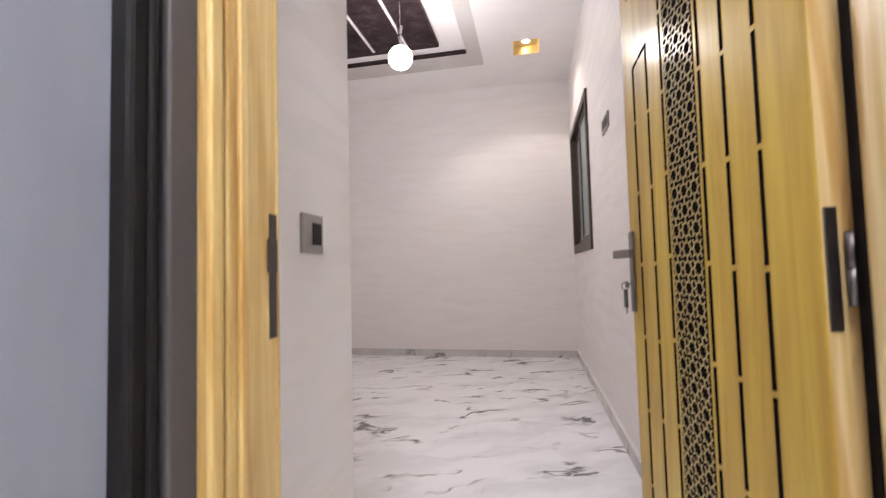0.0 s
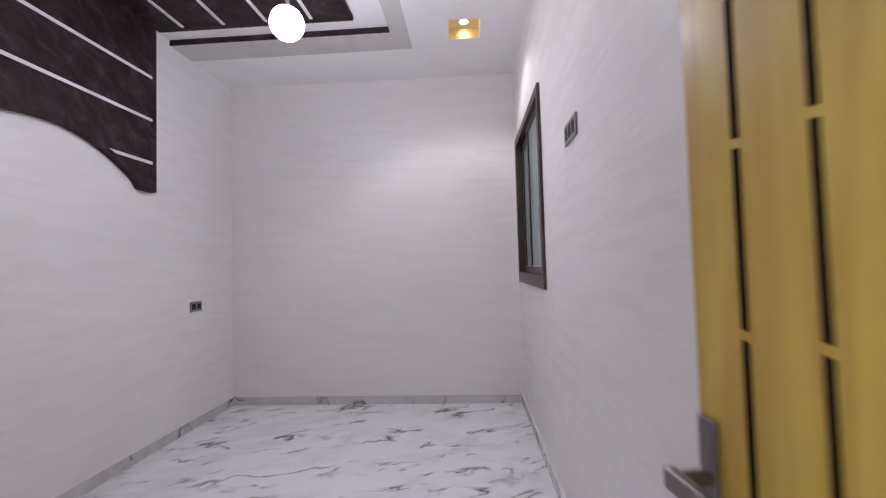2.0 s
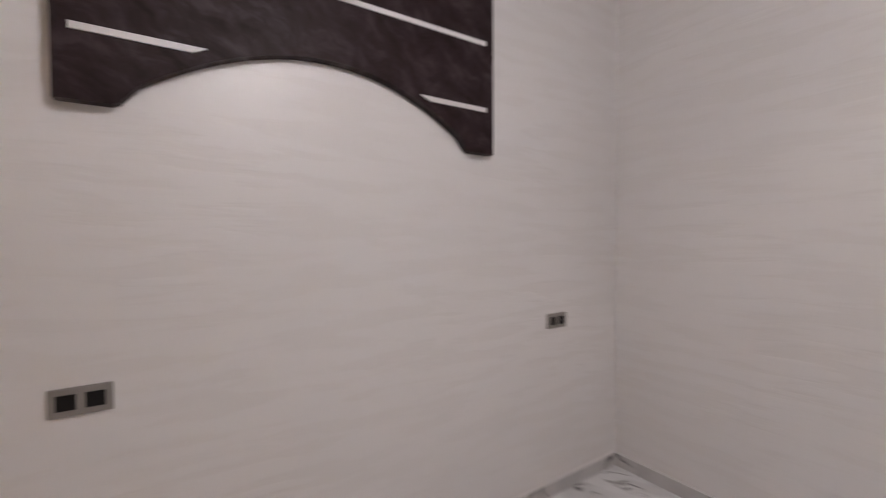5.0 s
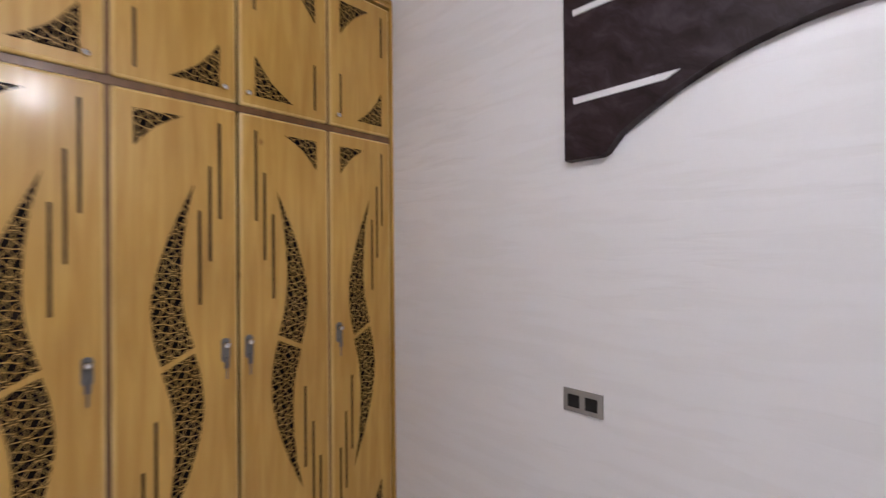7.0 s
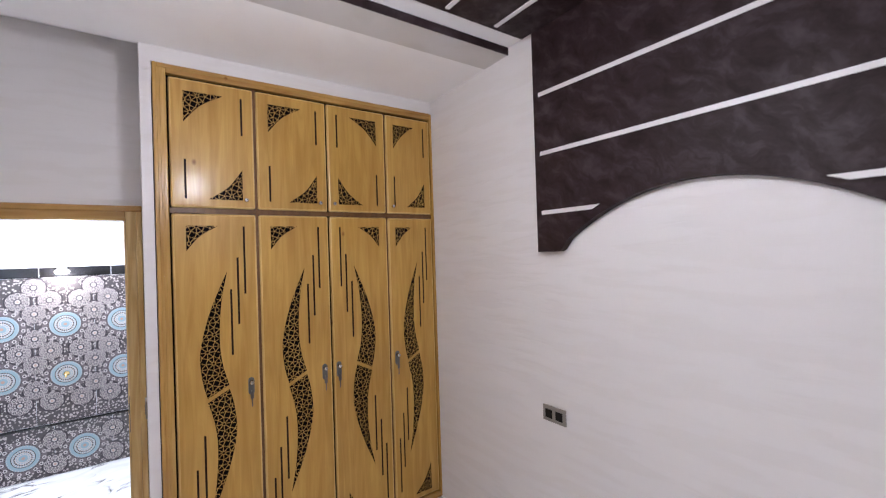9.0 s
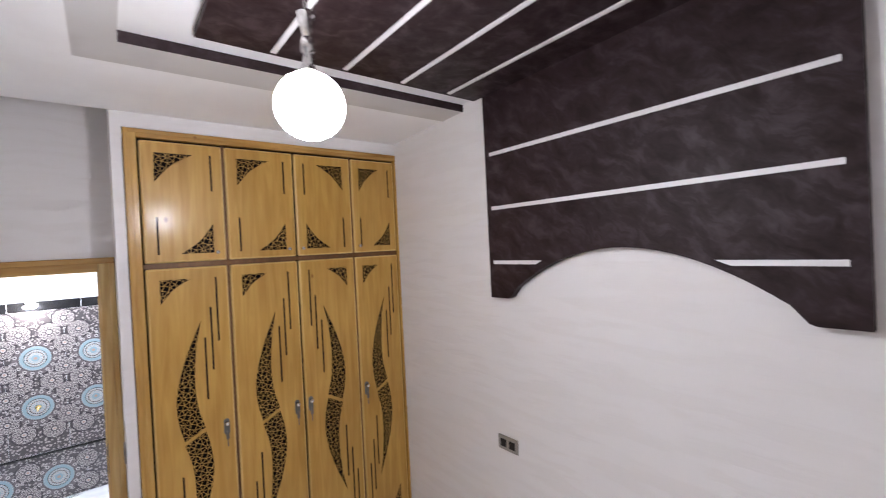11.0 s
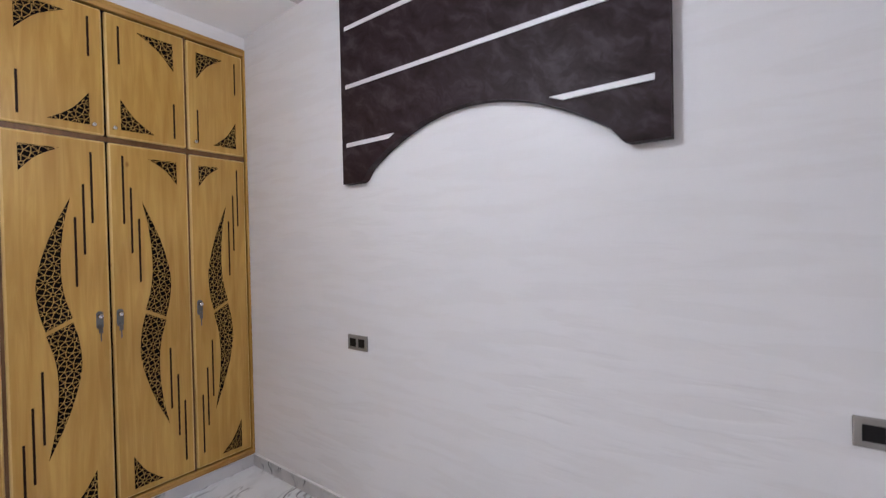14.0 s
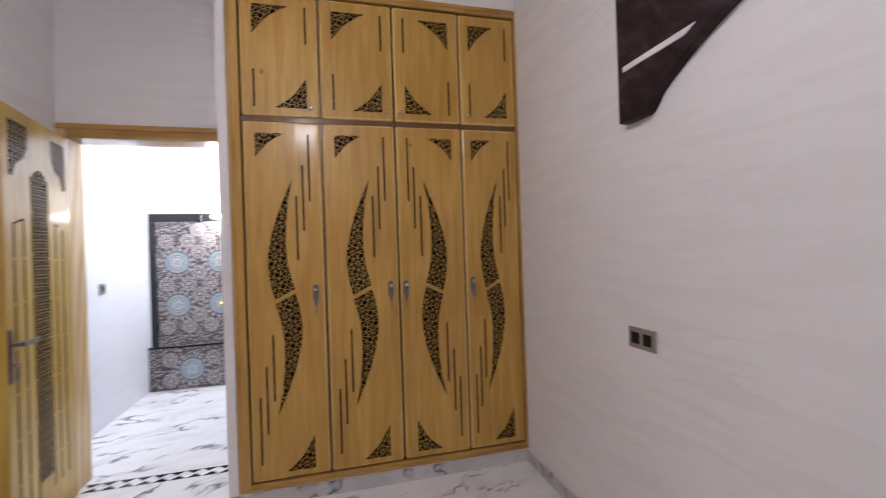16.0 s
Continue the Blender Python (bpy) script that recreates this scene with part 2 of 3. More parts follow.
def prism(outline, depth, put):
    """An outline in the plane (u, v), given depth, placed by put(u, v, w)."""
    bm = bmesh.new()
    a = [bm.verts.new(put(u, v, 0)) for u, v in outline]
    b = [bm.verts.new(put(u, v, depth)) for u, v in outline]
    bm.faces.new(a)
    bm.faces.new(b)
    for k in range(len(a)):
        j = (k + 1) % len(a)
        bm.faces.new((a[k], a[j], b[j], b[k]))
    bmesh.ops.recalc_face_normals(bm, faces=bm.faces)
    return bm


def solid(name, bm, mat, smooth=False):
    me = bpy.data.meshes.new(name)
    bm.to_mesh(me)
    bm.free()
    me.materials.append(mat)
    if smooth:
        for p in me.polygons:
            p.use_smooth = True
    return new(name, me)


def part(name, bm, mat, parent, label="", smooth=False):
    ob = solid(name, bm, mat, smooth)
    ob.parent = parent
    if label:
        ob["label"] = label
    return ob


def thing(name, at, label, category, group="", turn=0.0):
    """An Empty at the thing's base."""
    ob = new(name)
    ob.matrix_world = pose(*at, 0, 0, turn)
    ob.empty_display_size = 0.05
    return tagged(ob, label, category, group)


def setting(name, bm, mat, label):
    return tagged(solid(name, bm, mat), label, name.split("_")[0], "", "structure")


# ---- structure ----
EAST, NORTH, PIER, DOORY, BACK = 2.68, 3.61, 1.722, -0.48, -0.65
W0, W1, H0, H1 = 0.0, 1.67, -2.46, 2.97
TOP = 3.25
setting("floor", slab(-0.15, -2.62, -0.12, 3.12, 3.76, 0.0), FLOOR, "white marble-look floor with grey veins")
setting("wall_west", slab(-0.15, BACK, 0, 0, NORTH + 0.15, TOP), WALL, "white brushed satin wall behind the brown panel")
setting("wall_north", slab(0, NORTH, 0, EAST, NORTH + 0.15, TOP), WALL, "white brushed satin end wall")
WY0, WY1, WZ0, WZ1 = 2.24, 3.45, 1.108, 2.306
bm = slab(EAST, BACK, 0, EAST + 0.15, WY0, TOP)
box(bm, EAST, WY1, 0, EAST + 0.15, NORTH + 0.15, TOP)
box(bm, EAST, WY0, 0, EAST + 0.15, WY1, WZ0)
box(bm, EAST, WY0, WZ1, EAST + 0.15, WY1, TOP)
setting("wall_east", bm, WALL, "white satin wall with a dark framed window")
DX0, DX1, DZ = 1.802, 2.632, 2.065
bm = slab(PIER, BACK, DZ + 0.085, EAST, DOORY - 0.004, TOP)
setting("wall_south", bm, WALL, "white wall above the wooden room door")
bm = slab(0, BACK, 0, PIER, BACK + 0.03, TOP)
box(bm, W1 + 0.004, BACK + 0.03, 0, PIER, 0, TOP)
box(bm, 0, -0.05, 2.826, W1 + 0.004, 0, TOP)
setting("wall_wardrobe_niche", bm, WALL, "white partition beside the built-in wardrobe")

# hall
setting("wall_hall_east", slab(H1, H0, 0, H1 + 0.15, BACK, TOP), HALLWALL, "bright white hall wall")
setting("wall_hall_south", slab(1.5, H0 - 0.15, 0, H1 + 0.15, H0, TOP), HALLWALL, "white hall wall above the tiles")
setting("wall_hall_stub", slab(EAST + 0.15, BACK, 0, H1 + 0.15, BACK + 0.15, TOP), HALLWALL, "white hall wall end")
bm = slab(1.5, H0, 0, 1.80, -1.66, TOP)
box(bm, 1.5, -1.66, 2.14, 1.80, BACK, TOP)
box(bm, 1.5, -1.66, 0, 1.70, BACK, 2.14)
setting("wall_hall_west", bm, HALLWALL, "white hall wall round a frosted door")
setting("ceiling_hall", slab(1.5, H0, 2.95, H1, BACK, 3.05), CEIL, "white hall ceiling")

# ceiling of the room: level border, shallow slanted cove, upper field
bm = bmesh.new()
CX0, CX1, CY0, CY1 = 0.0, 1.835, 0.60, 3.04
IX1, IY0, IY1 = 1.70, 0.80, 2.78


def cv(x, y, up=0.0):
    return bm.verts.new((x, y, ZC(y) + up))


def quad(*ps):
    bm.faces.new([cv(*p) for p in ps])


quad((0, 0), (0, CY0), (CX1, CY0), (EAST, 0))
quad((PIER, 0), (EAST, 0), (EAST, 0, 0.18), (PIER, 0, 0.18))
SPOTS = ((2.13, 2.66, 2.365, 2.93), (2.125, 1.78, 2.355, 2.03))
quad((EAST, 0), (CX1, CY0), (EAST, CY0))
quad((EAST, NORTH), (EAST, CY1), (CX1, CY1))
low = CY0
for x0, y0, x1, y1 in reversed(SPOTS):
    quad((CX1, low), (CX1, y0), (EAST, y0), (EAST, low))
    quad((CX1, y0), (CX1, y1), (x0, y1), (x0, y0))
    quad((x1, y0), (x1, y1), (EAST, y1), (EAST, y0))
    low = y1
quad((CX1, low), (CX1, CY1), (EAST, CY1), (EAST, low))
quad((0, NORTH), (EAST, NORTH), (CX1, CY1), (0, CY1))
UP = 0.045
quad((0, IY0, UP), (0, IY1, UP), (IX1, IY1, UP), (IX1, IY0, UP))
setting("ceiling", bm, CEIL, "white gypsum ceiling with a dropped border")
# cove rises only 4 mm; its darker colour gives the shading
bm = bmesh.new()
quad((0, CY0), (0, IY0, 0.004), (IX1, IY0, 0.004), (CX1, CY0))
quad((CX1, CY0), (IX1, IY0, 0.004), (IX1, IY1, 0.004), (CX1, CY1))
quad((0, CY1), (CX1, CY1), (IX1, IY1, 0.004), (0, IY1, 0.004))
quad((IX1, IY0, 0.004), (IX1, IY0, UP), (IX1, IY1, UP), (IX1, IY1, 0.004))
setting("ceiling_cove", bm, BAND, "nearly flat cove round the ceiling field, shading put into its grey")
setting("ceiling_slab", slab(-0.15, -0.65, 3.1, EAST + 0.15, NORTH + 0.15, TOP), CEIL, "plain slab above the ceiling")
for nm, y0 in (("ceiling_strip", IY0), ("ceiling_strip", IY1 - 0.006)):
    b2 = bmesh.new()
    box(b2, 0.0, y0, ZC(y0) + 0.002, IX1 - 0.003, y0 + 0.006, ZC(y0) + UP)
    setting(nm, b2, BROWN, "dark brown strip along the ceiling cove")

# skirting: marble with a white top bead
for nm, a, b in (("baseboard", (0, 0.002, 0), (0.012, NORTH, 0.076)), ("baseboard", (0.012, NORTH - 0.012, 0), (EAST - 0.012, NORTH, 0.076)), ("baseboard", (EAST - 0.012, DOORY, 0), (EAST, NORTH, 0.076)), ("baseboard", (0.012, -0.012, 0), (PIER, 0.002, 0.076))):
    setting(nm, slab(*a, *b, 0.001), SKIRT, "grey veined marble skirting")
    setting("trim", slab(a[0], a[1], 0.076, b[0], b[1], 0.082, 0.001), WHITE, "thin white bead on the skirting")

# ---- brown panel on wall and ceiling ----
PY0, PY1, PZ = 1.022, 2.576, 1.814
panel = thing("headboard_panel", (0, 1.8, PZ), "dark brown plaster panel with white slats and an arch", "wall panel")
panel.matrix_world = Matrix()
outline = [(PY0, PZ), (PY0, ZC(PY0) + 0.03), (PY1, ZC(PY1) + 0.03), (PY1, PZ), (2.45, PZ)]
ARC0, ARC1, RISE = 1.17, 2.43, 0.235
n = 28
for k in range(n + 1):
    u = k / n
    c = 2 * u - 1
    outline.append((ARC1 + (ARC0 - ARC1) * u, PZ + 0.03 + RISE * (1 - abs(c) ** 2.0) - 0.022 * (abs(c) > 0.99)))
outline.append((1.15, PZ))
part("panel_board", prism(outline, 0.045, lambda u, v, w: (0.0005 + w, u, v)), BROWN, panel)
for z in (2.62, 2.317):
    part("slat", slab(0.0455, 1.06, z - 0.010, 0.051, 2.53, z + 0.010, 0.001), WHITE, panel, "white slat")
part("slat", prism([(1.06, 2.004), (1.355, 2.004), (1.395, 2.024), (1.06, 2.024)], 0.0065, lambda u, v, w: (0.0455 + w, u, v)), WHITE, panel, "short white slat")
part("slat", prism([(2.225, 2.004), (2.53, 2.004), (2.53, 2.024), (2.175, 2.024)], 0.0065, lambda u, v, w: (0.0455 + w, u, v)), WHITE, panel, "short white slat")

cpanel = thing("ceiling_panel", (0, 0, 0), "dark brown ceiling panel with white slats", "ceiling panel")
CPX, CPY0, CPY1 = 1.47, 0.955, 2.61
bm = bmesh.new()
vs = []
for x, y in ((0.0465, CPY0), (CPX, CPY0), (CPX, CPY1), (0.0465, CPY1)):
    vs.append((bm.verts.new((x, y, ZC(y) + 0.012)), bm.verts.new((x, y, ZC(y) + UP - 0.001))))
bm.faces.new([v[0] for v in vs])
bm.faces.new([v[1] for v in vs])
for k in range(4):
    bm.faces.new((vs[k][0], vs[(k + 1) % 4][0], vs[(k + 1) % 4][1], vs[k][1]))
bmesh.ops.recalc_face_normals(bm, faces=bm.faces)
part("panel_board", bm, BROWN, cpanel)
for x in (0.26, 0.56, 0.87, 1.19):
    bm = slab(x - 0.011, CPY0 + 0.03, 0, x + 0.011, CPY1 - 0.06, 0.006)
    for v in bm.verts:
        v.co.z += ZC(v.co.y) + 0.0055
    part("slat", bm, WHITE, cpanel, "white slat")

# ---- globe lamp ----
lamp = thing("pendant_lamp", (1.357, 1.756, ZC(1.756) + 0.012), "lit white globe on a chrome hourglass stem", "lamp")
part("canopy", lathe([(0, 0), (0.05, 0), (0.05, -0.012), (0.03, -0.022), (0.008, -0.026), (0, -0.026)]), CHROME, lamp, "", True)
part("rod", lathe([(0.004, -0.02), (0.004, -0.27)], seg=12), CHROME, lamp)
part("stem", lathe([(0.0, -0.255), (0.021, -0.256), (0.023, -0.262), (0.010, -0.316), (0.010, -0.319), (0.016, -0.321), (0.016, -0.352), (0.009, -0.355), (0.018, -0.398), (0.018, -0.402), (0, -0.402)]), CHROME, lamp, "polished hourglass stem", True)
R = 0.083
part("globe", lathe([(R * math.sin(math.pi * k / 20), R * math.cos(math.pi * k / 20) - 0.486) for k in range(21)], seg=36), GLOBE, lamp, "lit white globe", True)

# ---- fretwork ----
def inside(p, poly):
    x, y = p
    hit = False
    for k in range(len(poly)):
        (x0, y0), (x1, y1) = poly[k - 1], poly[k]
        if (y0 > y) != (y1 > y) and x < (x1 - x0) * (y - y0) / (y1 - y0) + x0:
            hit = not hit
    return hit


def bars(segments, poly, width, put, lo, hi):
    """Flat-topped wooden bars over the dark ground, kept inside an outline."""
    bm = bmesh.new()
    for (ax, ay), (bx, by) in segments:
        length = math.hypot(bx - ax, by - ay)
        cuts = max(1, int(length / 0.006))
        pts = [(ax + (bx - ax) * k / cuts, ay + (by - ay) * k / cuts) for k in range(cuts + 1)]
        run = []
        for k, p in enumerate(pts + [None]):
            if p is not None and inside(p, poly):
                run.append(p)
                continue
            if len(run) > 1:
                (x0, y0), (x1, y1) = run[0], run[-1]
                d = math.hypot(x1 - x0, y1 - y0)
                nx, ny = -(y1 - y0) / d * width / 2, (x1 - x0) / d * width / 2
                c = ((x0 + nx, y0 + ny), (x1 + nx, y1 + ny), (x1 - nx, y1 - ny), (x0 - nx, y0 - ny))
                a = [bm.verts.new(put(u, v, lo)) for u, v in c]
                b = [bm.verts.new(put(u, v, hi)) for u, v in c]
                bm.faces.new(b)
                for q in range(4):
                    w = (q + 1) % 4
                    bm.faces.new((a[q], a[w], b[w], b[q]))
            run = []
    bmesh.ops.recalc_face_normals(bm, faces=bm.faces)
    return bm


def rosettes(x0, y0, x1, y1, pitch):
    """Segments of a turned lattice of eight-petalled flowers with pierced knots between."""
    out = []
    mx, my = (x0 + x1) / 2, (y0 + y1) / 2
    reach = int(max(x1 - x0, y1 - y0) / pitch * 0.75) + 2
    ct, sn = math.cos(0.42), math.sin(0.42)
    for j in range(-reach, reach + 1):
        for i in range(-reach, reach + 1):
            cx, cy = mx + pitch * (i * ct - j * sn), my + pitch * (i * sn + j * ct)
            spin = [math.pi * (k / 4 + 0.125) + 0.42 for k in range(8)]
            ring = [(cx + 0.541 * pitch * math.cos(a), cy + 0.541 * pitch * math.sin(a)) for a in spin]
            core = [(cx + 0.16 * pitch * math.cos(a), cy + 0.16 * pitch * math.sin(a)) for a in spin]
            for k in range(8):
                out.append((core[k], ring[k]))
                out.append((ring[k], ring[(k + 1) % 8]))
                if k % 2 == 0:
                    out.append((core[k], core[(k + 2) % 8]))
    return out


def stars(x0, y0, x1, y1, pitch):
    """Segments of eight-pointed stars joined by crosses."""
    out = []
    for i in range(int((x1 - x0) / pitch + 0.5)):
        for j in range(int((y1 - y0) / pitch) + 1):
            cx, cy = x0 + (i + 0.5) * pitch, y0 + (j + 0.5) * pitch
            pts = []
            for k in range(16):
                r = (0.42 if k % 2 == 0 else 0.31) * pitch
                a = math.pi * k / 8
                pts.append((cx + r * math.cos(a), cy + r * math.sin(a)))
            for k in range(16):
                out.append((pts[k], pts[(k + 1) % 16]))
            for k in range(4):
                a = math.pi * (k / 2 + 0.25)
                r = 0.42 * pitch
                out.append(((cx + r * math.cos(a), cy + r * math.sin(a)), (cx + 0.6 * pitch * math.cos(a), cy + 0.6 * pitch * math.sin(a))))
                a = math.pi * k / 2
                out.append(((cx + 0.42 * pitch * math.cos(a), cy + 0.42 * pitch * math.sin(a)), (cx + 0.5 * pitch * math.cos(a), cy + 0.5 * pitch * math.sin(a))))
    return out


def bow(points, n=6):
    """A smooth line through points."""
    p = [points[0], *points, points[-1]]
    out = []
    for a, b, c, d in zip(p, p[1:], p[2:], p[3:]):
        for k in range(n):
            t = k / n
            out.append(tuple(0.5 * (2 * b[i] + (c[i] - a[i]) * t + (2 * a[i] - 5 * b[i] + 4 * c[i] - d[i]) * t * t + (3 * b[i] - a[i] - 3 * c[i] + d[i]) * t ** 3) for i in (0, 1)))
    return out + [points[-1]]


def corner_piece(x, y, w, h):
    """A spandrel with its right angle at (x, y); w and h carry the sign."""
    arc = bow([(x + w, y), (x + 0.64 * w, y + 0.24 * h), (x + 0.35 * w, y + 0.50 * h), (x, y + h)], 5)
    return [(x, y)] + arc


# ---- wardrobe ----
UPC = bow([(0.247, 1.762), (0.164, 1.56), (0.113, 1.36), (0.116, 1.21), (0.140, 1.100)]) + bow([(0.243, 1.153), (0.212, 1.28), (0.203, 1.42), (0.216, 1.60), (0.247, 1.762)])[:-1]
LOC = [(0.384 - u, 2.230 - v) for u, v in UPC]
SLOTS = ((0.335, 1.634, 2.005), (0.30, 1.472, 1.835), (0.264, 1.31, 1.664), (0.123, 0.553, 0.91), (0.085, 0.378, 0.745), (0.05, 0.217, 0.58))
USLOTS = ((0.338, 2.502, 2.708), (0.066, 2.147, 2.351))


def wardrobe_door(holder, left, width, mirror, upper, lock_right):
    """One pierced door leaf; left is the world x of its edge, positions run towards the wall."""
    k = width / 0.40

    def put(u, v, w):
        return (left - (width - u * k if mirror else u * k), 0.0 + w, v)

    z0, z1 = (2.100, 2.768) if upper else (0.128, 2.070)
    door = part("upper_door" if upper else "door", slab(left - width, -0.028, z0, left, 0.0, z1, 0.011), WOOD, holder)
    # bevel faces take the paler wood as a painted edge highlight
    door.data.materials.append(EDGEWOOD)
    for f in door.data.polygons:
        f.material_index = int(max(abs(c) for c in f.normal) < 0.99)
    shapes = [corner_piece(0.063, 2.704, 0.185, -0.16), corner_piece(0.336, 2.147, -0.165, 0.165)] if upper else [UPC, LOC, corner_piece(0.062, 2.006, 0.148, -0.13), corner_piece(0.322, 0.165, -0.146, 0.18)]
    for poly in shapes:
        xs, ys = [p[0] for p in poly], [p[1] for p in poly]
        # nothing is cut: a thin black sheet paints the dark of the holes
        part("fretwork_ground", prism(poly, 0.0012, lambda u, v, w: put(u, v, w + 0.0002)), SLOT, door, "flat black sheet painting the shade of the pierced holes")
        tagged(part("fretwork_lattice", bars(rosettes(min(xs), min(ys), max(xs), max(ys), 0.068), poly, 0.0031, put, 0.001, 0.0024), WOOD, door, "carved wooden lattice"), kind="stuff")
    for u, a, b in USLOTS if upper else SLOTS:
        # uncut grooves: strips on the door with the shade in their colour
        part("groove", prism([(u - 0.005, a), (u + 0.005, a), (u + 0.005, b), (u - 0.005, b)], 0.0012, lambda u, v, w: put(u, v, w + 0.0002)), GROOVE, door, "groove drawn as a strip, its shade painted dark brown")
    if mirror:
        lx = left - 0.032
    else:
        lx = left - (0.352 if lock_right else 0.045) * k
    if upper:
        bm = lathe([(0, 0), (0.009, 0), (0.006, 0.008), (0.011, 0.016), (0.010, 0.022), (0, 0.025)], seg=14)
        bmesh.ops.rotate(bm, verts=bm.verts, matrix=Matrix.Rotation(radians(-90), 3, "X"))
        bmesh.ops.translate(bm, verts=bm.verts, vec=(lx, 0.0, 2.149))
        part("knob", bm, CHROME, door, "small chrome knob", True)
    else:
        oval = [(lx + 0.016 * math.cos(a), 1.125 + 0.018 * math.sin(a) + (0.03 if math.sin(a) > 0 else -0.03)) for a in (2 * math.pi * q / 20 for q in range(20))]
        part("lock_plate", prism(oval, 0.004, lambda u, v, w: (u, w, v)), LOCK, door, "oval steel lock plate")
        bm = lathe([(0, 0), (0.011, 0), (0.007, 0.010), (0.012, 0.020), (0.010, 0.026), (0, 0.029)], seg=14)
        bmesh.ops.rotate(bm, verts=bm.verts, matrix=Matrix.Rotation(radians(-90), 3, "X"))
        bmesh.ops.translate(bm, verts=bm.verts, vec=(lx, 0.004, 1.147))
        part("knob", bm, CHROME, door, "small chrome knob", True)
        bm = slab(lx - 0.0016, 0.004, 1.094, lx + 0.0016, 0.018, 1.102)
        box(bm, lx - 0.009, 0.016, 1.058, lx + 0.009, 0.018, 1.09)
        box(bm, lx - 0.003, 0.016, 1.015, lx + 0.003, 0.018, 1.06)
        part("key", bm, STEEL, door, "small steel key")
    return door


wardrobe = thing("wardrobe", (0, 0, 0), "varnished yellow wooden built-in wardrobe with pierced doors", "wardrobe")
# solid block; black colour replaces the shade inside the wardrobe
part("carcass", slab(0.004, -0.56, 0.09, W1 - 0.002, -0.03, 2.80), SLOT, wardrobe, "solid wardrobe body, unlit inside painted black")


def moulding(x0, z0, x1, z1, name="frame"):
    bm = slab(x0, -0.03, z0, x1, 0.006, z1, 0.004)
    return part(name, bm, FRAMEWOOD if z1 - z0 > x1 - x0 else LINTEL, wardrobe)


moulding(1.612, 0.083, 1.670, 2.824)
part("frame_bead", slab(1.628, 0.0062, 0.083, 1.640, 0.012, 2.80, 0.002), FRAMEWOOD, wardrobe)
part("frame_bead", slab(1.652, 0.0062, 0.083, 1.668, 0.014, 2.823, 0.003), FRAMEWOOD, wardrobe)
moulding(0.002, 0.083, 0.016, 2.824)
moulding(0.016, 2.778, 1.612, 2.824)
part("frame_bead", slab(0.016, 0.0062, 2.800, 1.650, 0.013, 2.822, 0.003), LINTEL, wardrobe)
moulding(0.016, 0.083, 1.612, 0.120)
part("frame_bead", slab(0.016, 0.0062, 0.084, 1.65, 0.012, 0.102, 0.002), LINTEL, wardrobe)
# rail and stiles coloured as dark as the shaded gaps between doors
part("rail", slab(0.016, -0.03, 2.072, 1.612, -0.012, 2.098), REBATE, wardrobe, "recessed rail, gap shade put into its brown")
part("stile", slab(1.189, -0.03, 0.12, 1.203, -0.010, 2.778), REBATE, wardrobe, "recessed stile, gap shade put into its brown")
part("stile", slab(0.374, -0.03, 0.12, 0.384, -0.010, 2.778), REBATE, wardrobe, "recessed stile, gap shade put into its brown")
for left, width, mirror, right in ((1.604, 0.401, False, True), (1.189, 0.402, False, True), (0.778, 0.394, True, False), (0.373, 0.351, False, False)):
    for upper in (False, True):
        wardrobe_door(wardrobe, left, width, mirror, upper, right)

# ---- room door: frame and leaf ----
frame_ob = thing("door_frame", (0, 0, 0), "varnished pine door frame with moulded edges", "door frame")
for nm, x0, x1 in (("jamb", PIER + 0.001, DX0), ("jamb", DX1, EAST - 0.001)):
    part(nm, slab(x0, BACK - 0.002, 0, x1, DOORY - 0.004, DZ + 0.085, 0.003), RAWPINE if x0 > 2 else PALEPINE, frame_ob)
    part("casing", slab(x0, DOORY - 0.004, 0, x1, DOORY + 0.010, DZ + 0.085, 0.004), PALEPINE, frame_ob)
part("head", slab(DX0, BACK - 0.002, DZ, DX1, DOORY - 0.004, DZ + 0.084, 0.003), LINTEL, frame_ob)
part("casing", slab(DX0, DOORY - 0.004, DZ, DX1, DOORY + 0.010, DZ + 0.084, 0.004), LINTEL, frame_ob)
part("bead", slab(PIER + 0.002, DOORY + 0.0102, DZ + 0.05, EAST - 0.002, DOORY + 0.022, DZ + 0.082, 0.005), LINTEL, frame_ob)
part("bead", slab(PIER + 0.002, DOORY + 0.0102, 0, PIER + 0.032, DOORY + 0.022, DZ + 0.05, 0.005), PALEPINE, frame_ob)
for y, w, d in ((-0.640, 0.022, 0.010), (-0.606, 0.012, 0.006), (-0.580, 0.018, 0.009)):
    part("bead", slab(DX0 + 0.0002, y, 0, DX0 + d, y + w, DZ, 0.003), PALEPINE, frame_ob)
# added black strip on the jamb paints the dark of the door gap
part("seal", slab(DX1 - 0.004, -0.484, 0, DX1 - 0.0003, DOORY + 0.012, DZ), SLOT, frame_ob, "black strip painting the shadow gap beside the door")
part("strike_plate", slab(DX0 + 0.0002, -0.502, 0.86, DX0 + 0.003, -0.485, 1.06), DARKSTEEL, frame_ob, "dark steel strike plate")
part("strike_lip", slab(DX0 + 0.0032, -0.512, 0.965, DX0 + 0.006, -0.486, 1.02, 0.002), DARKSTEEL, frame_ob)

leaf = thing("room_door", (2.606, -0.44, 0.0), "open varnished yellow wooden door with carved fretwork", "door", "", 8.1)
LW = 0.69
part("leaf", slab(0, 0, 0.012, 0.045, LW, 2.045, 0.003), DOORWOOD, leaf)
